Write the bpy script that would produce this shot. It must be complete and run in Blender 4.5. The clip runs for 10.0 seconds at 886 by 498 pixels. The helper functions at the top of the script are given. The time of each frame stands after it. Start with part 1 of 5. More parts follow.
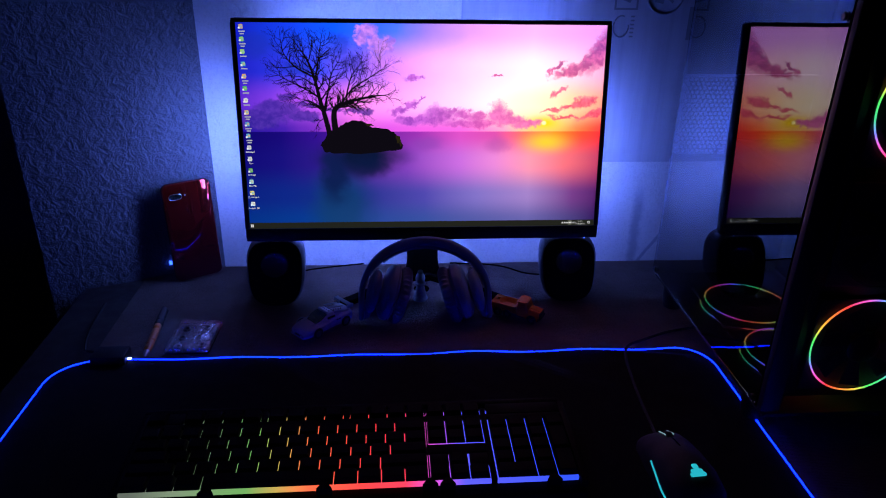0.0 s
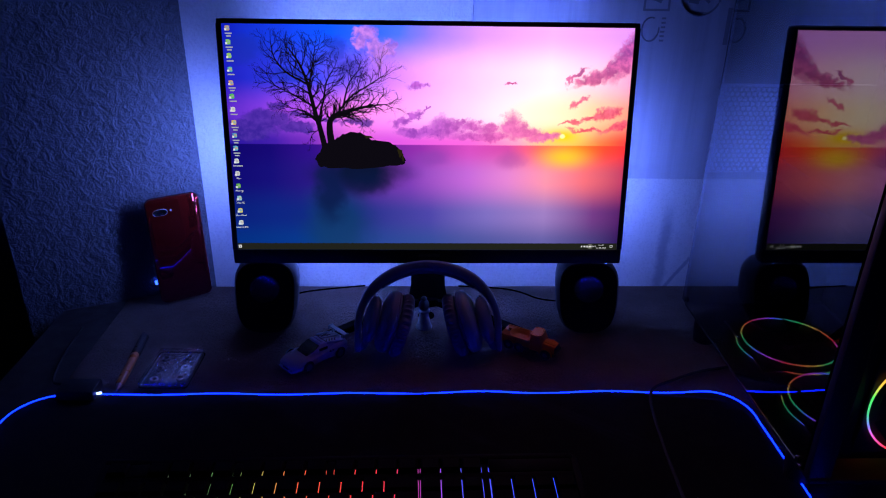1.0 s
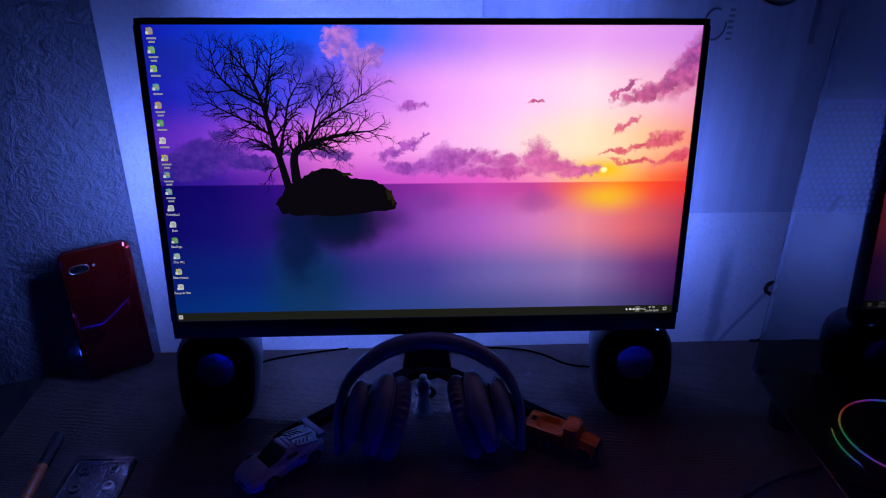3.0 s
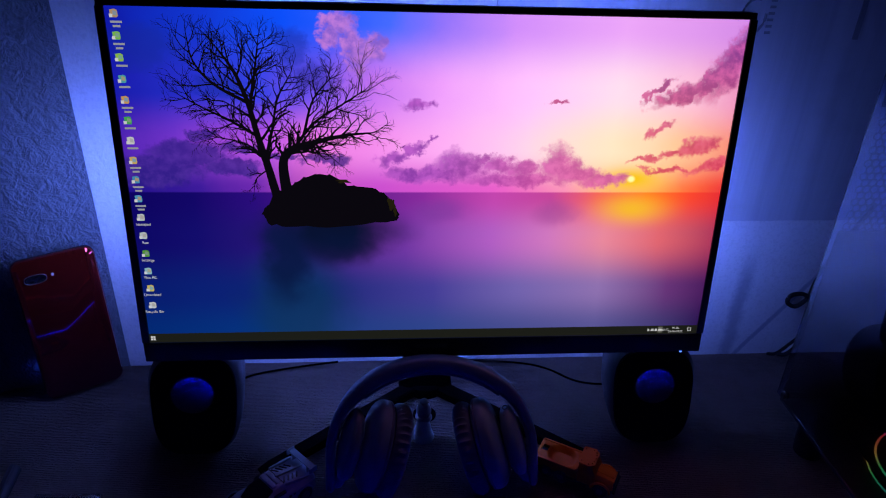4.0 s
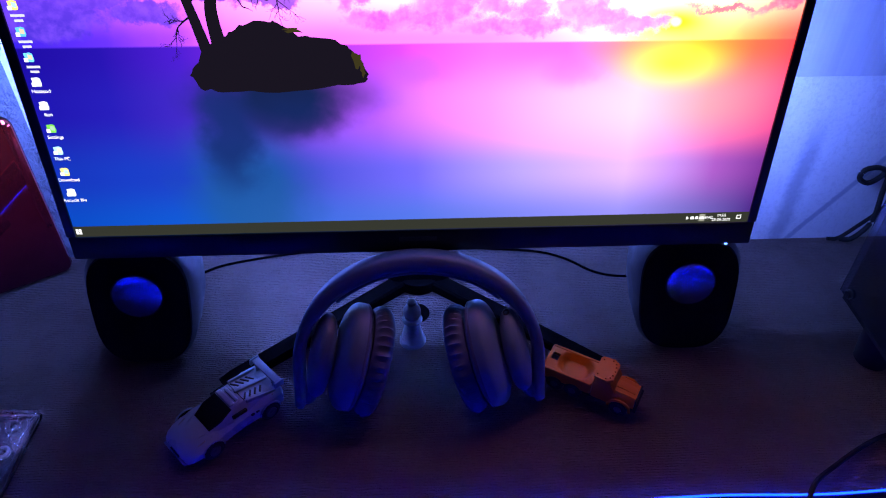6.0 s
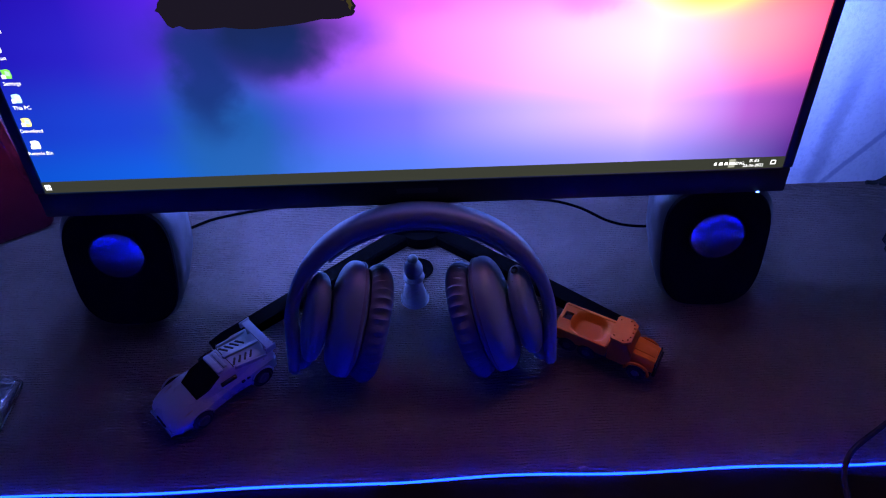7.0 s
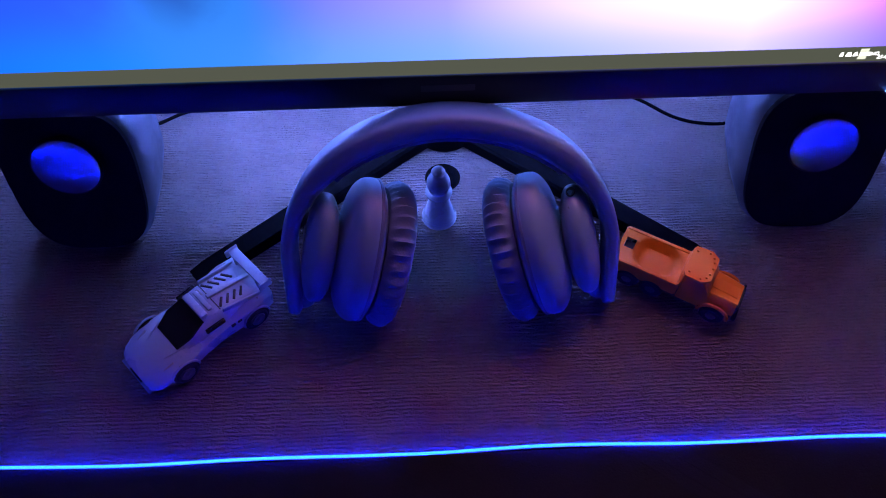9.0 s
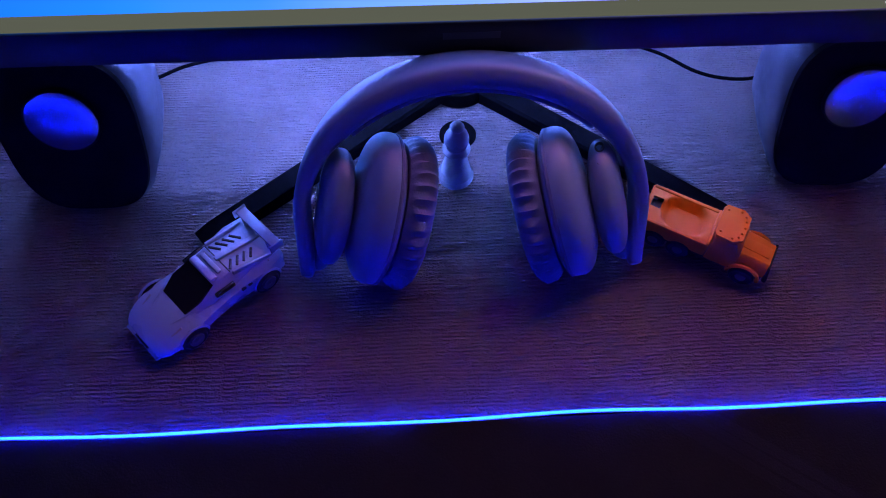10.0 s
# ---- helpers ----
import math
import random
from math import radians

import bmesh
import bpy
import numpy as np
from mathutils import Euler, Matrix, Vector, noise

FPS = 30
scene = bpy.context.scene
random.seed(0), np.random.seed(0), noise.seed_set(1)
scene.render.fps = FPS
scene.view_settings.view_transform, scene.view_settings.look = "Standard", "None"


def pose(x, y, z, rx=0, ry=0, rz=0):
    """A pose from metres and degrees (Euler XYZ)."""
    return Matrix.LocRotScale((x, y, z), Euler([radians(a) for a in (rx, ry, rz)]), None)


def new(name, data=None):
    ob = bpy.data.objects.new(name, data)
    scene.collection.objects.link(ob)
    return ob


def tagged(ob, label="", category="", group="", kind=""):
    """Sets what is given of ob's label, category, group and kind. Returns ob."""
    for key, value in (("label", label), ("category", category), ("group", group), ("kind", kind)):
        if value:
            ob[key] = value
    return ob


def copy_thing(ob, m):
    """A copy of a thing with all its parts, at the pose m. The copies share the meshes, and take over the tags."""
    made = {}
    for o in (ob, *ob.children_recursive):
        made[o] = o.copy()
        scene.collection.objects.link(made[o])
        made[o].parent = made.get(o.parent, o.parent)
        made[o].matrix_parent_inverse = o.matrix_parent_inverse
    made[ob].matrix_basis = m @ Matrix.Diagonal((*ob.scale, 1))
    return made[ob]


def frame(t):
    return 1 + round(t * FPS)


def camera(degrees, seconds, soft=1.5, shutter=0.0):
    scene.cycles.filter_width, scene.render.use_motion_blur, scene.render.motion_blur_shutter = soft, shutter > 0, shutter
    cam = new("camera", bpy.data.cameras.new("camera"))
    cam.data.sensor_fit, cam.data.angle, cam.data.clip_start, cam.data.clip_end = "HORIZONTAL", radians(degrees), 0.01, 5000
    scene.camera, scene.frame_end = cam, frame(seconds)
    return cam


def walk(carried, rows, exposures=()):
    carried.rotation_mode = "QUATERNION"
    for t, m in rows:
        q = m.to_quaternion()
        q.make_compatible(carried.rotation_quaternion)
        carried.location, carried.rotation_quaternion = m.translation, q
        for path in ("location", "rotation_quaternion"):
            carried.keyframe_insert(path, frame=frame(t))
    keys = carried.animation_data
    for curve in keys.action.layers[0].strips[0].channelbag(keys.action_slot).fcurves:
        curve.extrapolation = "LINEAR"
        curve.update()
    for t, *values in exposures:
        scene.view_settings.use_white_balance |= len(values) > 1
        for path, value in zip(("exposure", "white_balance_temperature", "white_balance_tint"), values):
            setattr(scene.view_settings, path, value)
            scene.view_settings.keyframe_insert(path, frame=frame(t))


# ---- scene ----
D = 0.75  # height of the desk top
cam = camera(64.09, 10.0, soft=1.1)
# seconds, place from the desk top's middle, turn
ROWS = [
    (0.0, -0.0464, -1.0109, 0.5489, 65.14, -0.97, -3.86),
    (0.5, -0.0404, -0.9821, 0.5407, 64.97, -1.16, -2.91),
    (1.0, -0.0147, -0.9062, 0.5370, 65.19, -0.89, -1.78),
    (1.5, 0.0194, -0.8452, 0.5388, 64.79, -1.52, -0.36),
    (2.0, 0.0314, -0.7980, 0.5338, 64.84, -1.41, 0.95),
    (2.5, 0.0163, -0.7199, 0.5258, 64.62, -0.41, -0.52),
    (3.0, -0.0199, -0.6563, 0.5241, 63.56, -0.50, -2.80),
    (3.2, -0.0321, -0.6392, 0.5276, 63.14, -0.66, -4.35),
    (4.3, -0.0478, -0.5314, 0.5278, 59.30, -2.22, -4.35),
    (4.5, -0.0409, -0.5085, 0.5198, 57.74, -1.85, -4.10),
    (5.0, -0.0238, -0.4712, 0.5040, 54.31, -0.72, -2.71),
    (5.5, -0.0132, -0.4571, 0.4858, 51.98, -0.88, -2.81),
    (7.0, 0.0093, -0.4037, 0.4461, 44.84, 0.88, -2.10),
    (7.5, -0.0017, -0.3691, 0.4295, 42.22, 0.43, -2.19),
    (8.0, 0.0006, -0.3395, 0.4108, 38.62, 0.19, -2.30),
    (8.5, -0.0038, -0.3199, 0.3986, 36.56, 0.30, -2.12),
    (9.0, -0.0108, -0.3030, 0.3905, 33.55, 0.49, -2.05),
    (9.5, -0.0223, -0.2958, 0.3762, 31.67, 0.59, -2.31),
    (10.0, -0.0297, -0.2961, 0.3709, 31.06, -0.29, -2.73),
]
walk(cam, [(t, pose(x, y, z + D, rx, ry, rz)) for t, x, y, z, rx, ry, rz in ROWS],
     exposures=[(0.0, 0.05), (1.5, -0.15), (2.5, -0.35), (3.2, -0.45), (4.5, -0.45), (5.0, -0.25), (5.5, 0.80), (7.0, 1.55), (7.5, 1.62), (8.0, 1.85), (8.5, 2.05), (8.8, 2.5), (10.0, 2.75)])

# ---- world: a dark room at night ----
world = bpy.data.worlds.new("night")
scene.world = world
world.use_nodes = True
world.node_tree.nodes["Background"].inputs["Color"].default_value = (0.02, 0.03, 0.08, 1)
world.node_tree.nodes["Background"].inputs["Strength"].default_value = 0.02

SCREEN_POWER = 1.15
BACKLIGHT_POWER = 76.0
MAT_LED_POWER = 16.0


# ---- node helpers ----
class Graph:
    def __init__(self, name):
        self.mat = bpy.data.materials.new(name)
        self.mat.use_nodes = True
        self.nt = self.mat.node_tree
        self.nt.nodes.clear()
        self.out = self.nt.nodes.new("ShaderNodeOutputMaterial")

    def node(self, kind, **props):
        n = self.nt.nodes.new(kind)
        for k, v in props.items():
            setattr(n, k, v)
        return n

    def put(self, socket, value):
        if isinstance(value, bpy.types.NodeSocket):
            self.nt.links.new(value, socket)
        elif isinstance(value, (tuple, list)) and len(value) == 3 and socket.type == "RGBA":
            socket.default_value = (*value, 1)
        else:
            socket.default_value = value

    def math(self, op, a, b=0.0, c=0.0, clamp=False):
        n = self.node("ShaderNodeMath", operation=op, use_clamp=clamp)
        for i, v in enumerate((a, b, c)):
            self.put(n.inputs[i], v)
        return n.outputs[0]

    def span(self, v, a, b, lo=0.0, hi=1.0, smooth=True):
        n = self.node("ShaderNodeMapRange", interpolation_type="SMOOTHSTEP" if smooth else "LINEAR")
        for i, x in enumerate((v, a, b, lo, hi)):
            self.put(n.inputs[i], x)
        return n.outputs[0]

    def ramp(self, fac, stops):
        n = self.node("ShaderNodeValToRGB")
        e = n.color_ramp.elements
        while len(e) < len(stops):
            e.new(0.5)
        for el, (p, c) in zip(e, stops):
            el.position, el.color = p, (*c, 1)
        self.put(n.inputs[0], fac)
        return n.outputs[0]

    def mix(self, fac, a, b, blend="MIX"):
        n = self.node("ShaderNodeMix", data_type="RGBA", blend_type=blend)
        self.put(n.inputs[0], fac)
        self.put(n.inputs[6], a)
        self.put(n.inputs[7], b)
        return n.outputs[2]

    def coords(self, kind="Object", scale=(1, 1, 1), loc=(0, 0, 0)):
        c = self.node("ShaderNodeTexCoord")
        m = self.node("ShaderNodeMapping")
        m.inputs["Scale"].default_value = scale
        m.inputs["Location"].default_value = loc
        self.nt.links.new(c.outputs[kind], m.inputs[0])
        return m.outputs[0]

    def world(self, scale=(1, 1, 1)):
        g = self.node("ShaderNodeNewGeometry")
        m = self.node("ShaderNodeMapping")
        m.inputs["Scale"].default_value = scale
        self.nt.links.new(g.outputs["Position"], m.inputs[0])
        return m.outputs[0]

    def noise(self, vec, scale, detail=3.0, rough=0.55, distort=0.0):
        n = self.node("ShaderNodeTexNoise")
        for k, v in (("Vector", vec), ("Scale", scale), ("Detail", detail), ("Roughness", rough), ("Distortion", distort)):
            self.put(n.inputs[k], v)
        return n.outputs["Fac"]

    def bump(self, height, strength=0.3, distance=0.001, normal=None):
        n = self.node("ShaderNodeBump")
        self.put(n.inputs["Height"], height)
        self.put(n.inputs["Strength"], strength)
        self.put(n.inputs["Distance"], distance)
        if normal is not None:
            self.put(n.inputs["Normal"], normal)
        return n.outputs[0]

    def surface(self, color, rough=0.5, metal=0.0, normal=None, coat=0.0, spec=0.5):
        b = self.node("ShaderNodeBsdfPrincipled")
        for k, v in (("Base Color", color), ("Roughness", rough), ("Metallic", metal), ("Coat Weight", coat), ("Specular IOR Level", spec)):
            self.put(b.inputs[k], v)
        if normal is not None:
            self.put(b.inputs["Normal"], normal)
        self.nt.links.new(b.outputs[0], self.out.inputs[0])
        return self.mat

    def glow(self, color, strength):
        e = self.node("ShaderNodeEmission")
        self.put(e.inputs[0], color)
        self.put(e.inputs[1], strength)
        self.nt.links.new(e.outputs[0], self.out.inputs[0])
        return self.mat


def plastic(name, color, rough=0.45, grain=0.25, spec=0.5):
    g = Graph(name)
    v = g.coords()
    fine, wide = g.noise(v, 900, 2), g.noise(v, 45, 4)
    col = g.mix(g.math("MULTIPLY", wide, 0.5), color, tuple(c * 0.7 for c in color))
    r = g.span(wide, 0.3, 0.7, rough - 0.08, rough + 0.1)
    return g.surface(col, r, 0, g.bump(fine, grain, 0.0004), 0, spec)


def glow(name, color, power):
    return Graph(name).glow(color, power)


# ---- materials ----
def make_wall(name, base, bump, scale, drip=None):
    g = Graph(name)
    v = g.world()
    lumps, mid, fine = g.noise(v, scale, 5, 0.6), g.noise(v, scale * 3.4, 4, 0.6, 0.6), g.noise(v, scale * 16, 3)
    stains = g.noise(v, 5, 4)
    col = g.mix(g.span(stains, 0.4, 0.7, 0, 0.55), base, tuple(c * 0.78 for c in base))
    col = g.mix(g.span(fine, 0.45, 0.7, 0, 0.25), col, tuple(c * 0.6 for c in base))
    if drip is not None:
        # an old water stain that runs down the wall
        sep = g.node("ShaderNodeSeparateXYZ")
        g.put(sep.inputs[0], v)
        off = g.math("ABSOLUTE", g.math("SUBTRACT", sep.outputs[0], g.math("ADD", drip, g.math("MULTIPLY", g.math("SUBTRACT", mid, 0.5), 0.012))))
        k = g.math("MULTIPLY", g.span(off, 0.014, 0.002), g.span(sep.outputs[2], D + 0.16, D + 0.09))
        col = g.mix(g.math("MULTIPLY", k, 0.55), col, (0.25, 0.27, 0.33))
        # a slanting darker streak, lower down
        run = g.math("SUBTRACT", g.math("MULTIPLY", g.math("SUBTRACT", sep.outputs[0], 0.395), 0.828), g.math("MULTIPLY", g.math("SUBTRACT", sep.outputs[2], D + 0.005), 0.56))
        run = g.math("ABSOLUTE", g.math("ADD", run, g.math("MULTIPLY", g.math("SUBTRACT", mid, 0.5), 0.003)))
        k = g.math("MULTIPLY", g.span(run, 0.0045, 0.0015), g.span(sep.outputs[2], D + 0.14, D + 0.10))
        col = g.mix(g.math("MULTIPLY", k, 0.6), col, (0.25, 0.28, 0.38))
    h = g.math("ADD", g.math("MULTIPLY", lumps, 0.6), g.math("ADD", g.math("MULTIPLY", mid, 0.8), g.math("MULTIPLY", fine, 0.15)))
    return g.surface(col, 0.85, 0, g.bump(h, 1.0, bump))


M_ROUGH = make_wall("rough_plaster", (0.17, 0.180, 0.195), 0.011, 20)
M_WALL = make_wall("smooth_plaster", (0.86, 0.85, 0.82), 0.0012, 22, 0.378)
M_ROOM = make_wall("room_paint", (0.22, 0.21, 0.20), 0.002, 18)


def make_board():
    g = Graph("pale_board_sheet")
    v = g.world((1, 1, 0.04))
    streak, broad = g.noise(v, 60, 4, 0.6), g.noise(v, 14, 3)
    dirt = g.noise(g.world(), 9, 5)
    col = g.mix(g.span(streak, 0.35, 0.7, 0, 0.5), (0.60, 0.61, 0.63), (0.42, 0.43, 0.46))
    col = g.mix(g.span(broad, 0.45, 0.75, 0, 0.45), col, (0.40, 0.41, 0.44))
    col = g.mix(g.span(dirt, 0.55, 0.75, 0, 0.3), col, (0.28, 0.28, 0.3))
    return g.surface(col, 0.55, 0, g.bump(streak, 0.25, 0.0008))


M_BOARD = make_board()


def make_cloth():
    g = Graph("ribbed_cloth")
    v = g.world()
    wob = g.math("ADD", g.noise(v, 26, 4), g.math("MULTIPLY", g.noise(v, 110, 3), 0.35))
    sep = g.node("ShaderNodeSeparateXYZ")
    g.put(sep.inputs[0], v)
    y = g.math("ADD", sep.outputs[1], g.math("MULTIPLY", wob, 0.0035))
    rib = g.math("SINE", g.math("MULTIPLY", y, 2 * math.pi / 0.0023))
    broken = g.noise(g.world((0.6, 1, 1)), 330, 4, 0.7)
    rib = g.math("MULTIPLY", g.math("ADD", g.math("MULTIPLY", rib, 0.5), 0.5), g.span(broken, 0.40, 0.60))
    fold = g.noise(g.world((0.5, 1, 1)), 9, 3)
    weave = g.noise(v, 900, 2)
    dust = g.noise(v, 22, 5)
    col = g.mix(g.span(dust, 0.35, 0.7, 0, 0.6), (0.39, 0.28, 0.245), (0.28, 0.20, 0.17))
    col = g.mix(g.math("MULTIPLY", rib, 0.3), col, (0.46, 0.37, 0.33))
    h = g.math("ADD", g.math("MULTIPLY", rib, 1.0), g.math("MULTIPLY", weave, 0.35))
    n = g.bump(h, 1.0, 0.0034)
    n = g.bump(fold, 0.5, 0.012, n)
    return g.surface(col, 0.9, 0, n, 0, 0.15)


M_CLOTH = make_cloth()
M_DESK = plastic("dark_desk_laminate", (0.05, 0.04, 0.035), 0.5)
M_FLOOR = plastic("dark_floor", (0.09, 0.08, 0.075), 0.6)
M_BLACK = plastic("black_plastic", (0.012, 0.012, 0.013), 0.42)
M_GLOSS = plastic("glossy_black", (0.008, 0.008, 0.009), 0.16, 0.05)
M_BEZEL = plastic("monitor_bezel", (0.012, 0.012, 0.014), 0.38, 0.15)
M_MATTE = plastic("matte_black", (0.016, 0.016, 0.018), 0.7)
M_RUBBER = plastic("black_rubber", (0.007, 0.007, 0.007), 0.8)
M_MAT = plastic("mouse_mat_cloth", (0.010, 0.010, 0.011), 0.95, 0.4, 0.1)
M_STAND = plastic("stand_black", (0.0014, 0.0014, 0.0017), 0.6, 0.2, 0.02)
M_KEY = plastic("keycap_black", (0.004, 0.004, 0.0045), 0.7, 0.3, 0.08)
M_GREY = plastic("grey_speaker_shell", (0.055, 0.058, 0.065), 0.38)
M_CONE = Graph("silver_cone").surface((0.50, 0.53, 0.60), 0.24, 1.0)
M_FRONT = plastic("speaker_front", (0.0055, 0.0040, 0.0036), 0.75, 0.2, 0.12)
M_HEAD = plastic("pale_headphone_plastic", (0.15, 0.26, 0.34), 0.42, 0.1)
M_PAD = plastic("pale_earpad_leather", (0.11, 0.16, 0.22), 0.6, 0.4)
M_WHITE = plastic("white_plastic", (0.36, 0.37, 0.36), 0.3, 0.05)
M_TOY = plastic("white_toy_plastic", (0.32, 0.39, 0.48), 0.32, 0.08)
M_ORANGE = plastic("orange_toy_plastic", (0.78, 0.20, 0.004), 0.5, 0.08, 0.3)
M_PEN = plastic("orange_pen", (0.55, 0.17, 0.04), 0.3)
M_STEEL = Graph("steel").surface((0.5, 0.5, 0.52), 0.3, 1.0)
M_INK = plastic("grey_ink", (0.30, 0.31, 0.33), 0.7)


def make_metal_panel():
    g = Graph("case_steel")
    n = g.noise(g.coords(), 500, 2)
    return g.surface((0.013, 0.013, 0.014), 0.6, 0.0, g.bump(n, 0.2, 0.0003))


M_CASE = make_metal_panel()


def make_glass():
    g = Graph("tinted_glass")
    thru = g.node("ShaderNodeBsdfRefraction")
    thru.inputs["Color"].default_value = (0.38, 0.42, 0.58, 1)
    thru.inputs["Roughness"].default_value = 0.0
    thru.inputs["IOR"].default_value = 1.85
    gloss = g.node("ShaderNodeBsdfGlossy")
    gloss.inputs["Color"].default_value = (0.95, 0.95, 0.95, 1)
    gloss.inputs["Roughness"].default_value = 0.0
    edge = g.node("ShaderNodeFresnel")
    edge.inputs[0].default_value = 1.85
    mx = g.node("ShaderNodeMixShader")
    g.nt.links.new(edge.outputs[0], mx.inputs[0])
    g.nt.links.new(thru.outputs[0], mx.inputs[1])
    g.nt.links.new(gloss.outputs[0], mx.inputs[2])
    g.nt.links.new(mx.outputs[0], g.out.inputs[0])
    return g.mat


M_GLASS = make_glass()


def make_phone_back():
    g = Graph("red_phone_glass")
    sep = g.node("ShaderNodeSeparateXYZ")
    g.put(sep.inputs[0], g.coords())
    z = sep.outputs[2]
    col = g.ramp(g.span(z, 0.0, 0.158, 0, 1, False), [(0, (0.16, 0.008, 0.06)), (0.45, (0.38, 0.016, 0.028)), (1, (0.50, 0.028, 0.017))])
    ripple = g.noise(g.coords(scale=(60, 1, 9)), 1.0, 3)
    return g.surface(col, g.span(g.noise(g.coords(), 40, 3), 0.3, 0.7, 0.03, 0.07), 0.85, g.bump(ripple, 0.12, 0.003), 0.5)


M_PHONE = make_phone_back()


def make_wallpaper():
    """The desktop picture: a sunset sky over a still sea."""
    g = Graph("screen_picture")
    c = g.node("ShaderNodeTexCoord")
    sep = g.node("ShaderNodeSeparateXYZ")
    g.put(sep.inputs[0], c.outputs["Object"])
    u = g.span(sep.outputs[0], -0.2635, 0.2635, 0, 1, False)
    v = g.span(sep.outputs[2], 0.0, 0.2975, 0, 1, False)
    flat = g.node("ShaderNodeCombineXYZ")
    g.put(flat.inputs[0], g.math("MULTIPLY", u, 1.77))
    g.put(flat.inputs[1], v)
    p = flat.outputs[0]
    n1, n2 = g.noise(p, 6, 5, 0.62), g.noise(p, 17, 6, 0.65)
    un = g.math("ADD", u, g.math("MULTIPLY", g.math("SUBTRACT", n1, 0.5), 0.05))
    def tones(x, stops):
        """A row of screen colours, given as display values."""
        return g.ramp(x, [(k, tuple((q / 255) ** 2.2 / 0.80 for q in rgb)) for k, rgb in stops])
    top = tones(un, [(0, (22, 30, 158)), (0.14, (24, 56, 205)), (0.26, (20, 78, 244)), (0.36, (46, 92, 250)), (0.43, (70, 104, 252)), (0.51, (140, 112, 246)), (0.62, (205, 138, 246)), (0.8, (232, 162, 244)), (1, (208, 136, 226))])
    high = tones(un, [(0, (30, 32, 165)), (0.12, (42, 50, 196)), (0.22, (56, 66, 222)), (0.32, (112, 82, 230)), (0.40, (196, 116, 238)), (0.51, (236, 156, 248)), (0.65, (255, 192, 250)), (0.8, (255, 218, 236)), (0.92, (250, 190, 214)), (1, (235, 150, 190))])
    mid = tones(un, [(0, (78, 40, 172)), (0.08, (112, 54, 196)), (0.15, (146, 68, 208)), (0.22, (178, 84, 216)), (0.30, (228, 116, 218)), (0.41, (242, 140, 234)), (0.51, (250, 170, 240)), (0.65, (255, 204, 236)), (0.8, (255, 226, 200)), (0.91, (255, 186, 140)), (1, (245, 140, 120))])
    low = tones(un, [(0, (36, 24, 135)), (0.12, (62, 32, 150)), (0.2, (105, 44, 170)), (0.30, (190, 84, 190)), (0.40, (196, 78, 202)), (0.6, (228, 94, 198)), (0.72, (245, 118, 180)), (0.80, (255, 160, 90)), (0.86, (255, 165, 40)), (0.93, (255, 105, 50)), (1, (236, 66, 62))])
    sky = g.mix(g.span(v, 0.50, 0.62), low, mid)
    sky = g.mix(g.span(v, 0.63, 0.78), sky, high)
    sky = g.mix(g.span(v, 0.80, 0.97), sky, top)
    # pale glow round the sun
    du, dv = g.math("SUBTRACT", u, 0.80), g.math("MULTIPLY", g.math("SUBTRACT", v, 0.60), 1.1)
    r = g.math("SQRT", g.math("ADD", g.math("MULTIPLY", du, du), g.math("MULTIPLY", dv, dv)))
    sky = g.mix(g.span(r, 0.22, 0.02, 0, 0.45), sky, (1.25, 1.0, 0.60))
    ds, dt = g.math("MULTIPLY", g.math("SUBTRACT", u, 0.837), 0.8), g.math("MULTIPLY", g.math("SUBTRACT", v, 0.532), 1.15)
    rs = g.math("SQRT", g.math("ADD", g.math("MULTIPLY", ds, ds), g.math("MULTIPLY", dt, dt)))
    near = g.span(rs, 0.085, 0.004, 0, 1.0)
    sky = g.mix(g.math("MULTIPLY", near, near), sky, (1.15, 0.68, 0.01))
    # clouds
    n3 = g.noise(p, 40, 4, 0.55)
    wu = g.math("ADD", g.math("ADD", u, g.math("MULTIPLY", g.math("SUBTRACT", n2, 0.5), 0.085)), g.math("MULTIPLY", g.math("SUBTRACT", n3, 0.5), 0.018))
    wv = g.math("ADD", v, g.math("MULTIPLY", g.math("SUBTRACT", g.noise(g.coords("Object", (1, 1, 1), (3, 0, 1)), 42, 6, 0.66), 0.5), 0.10))

    def puff(cu, cv, ru, rv, slant=0.0):
        du = g.math("SUBTRACT", wu, cu)
        a = g.math("MULTIPLY", du, 1 / ru)
        b = g.math("MULTIPLY", g.math("SUBTRACT", g.math("SUBTRACT", wv, cv), g.math("MULTIPLY", du, slant)), 1 / rv)
        return g.math("SUBTRACT", 1.0, g.math("ADD", g.math("MULTIPLY", a, a), g.math("MULTIPLY", b, b)))

    def bank(puffs):
        total = None
        for q in puffs:
            e = puff(*q)
            total = e if total is None else g.math("MAXIMUM", total, e)
        return total

    pink = bank([(0.99, 0.885, 0.045, 0.085, 1.6), (0.955, 0.83, 0.030, 0.035, 1.6), (0.90, 0.785, 0.045, 0.026, 0.7), (0.865, 0.800, 0.024, 0.016, 1.4), (0.93, 0.80, 0.03, 0.02, 1.2), (0.945, 0.632, 0.038, 0.028, 0.6), (0.905, 0.607, 0.03, 0.011, 0.3), (0.875, 0.682, 0.028, 0.013, 0.8), (0.985, 0.582, 0.05, 0.020, 0.6), (0.86, 0.590, 0.035, 0.008), (0.90, 0.562, 0.05, 0.008), (0.70, 0.765, 0.012, 0.008, 0.8)])
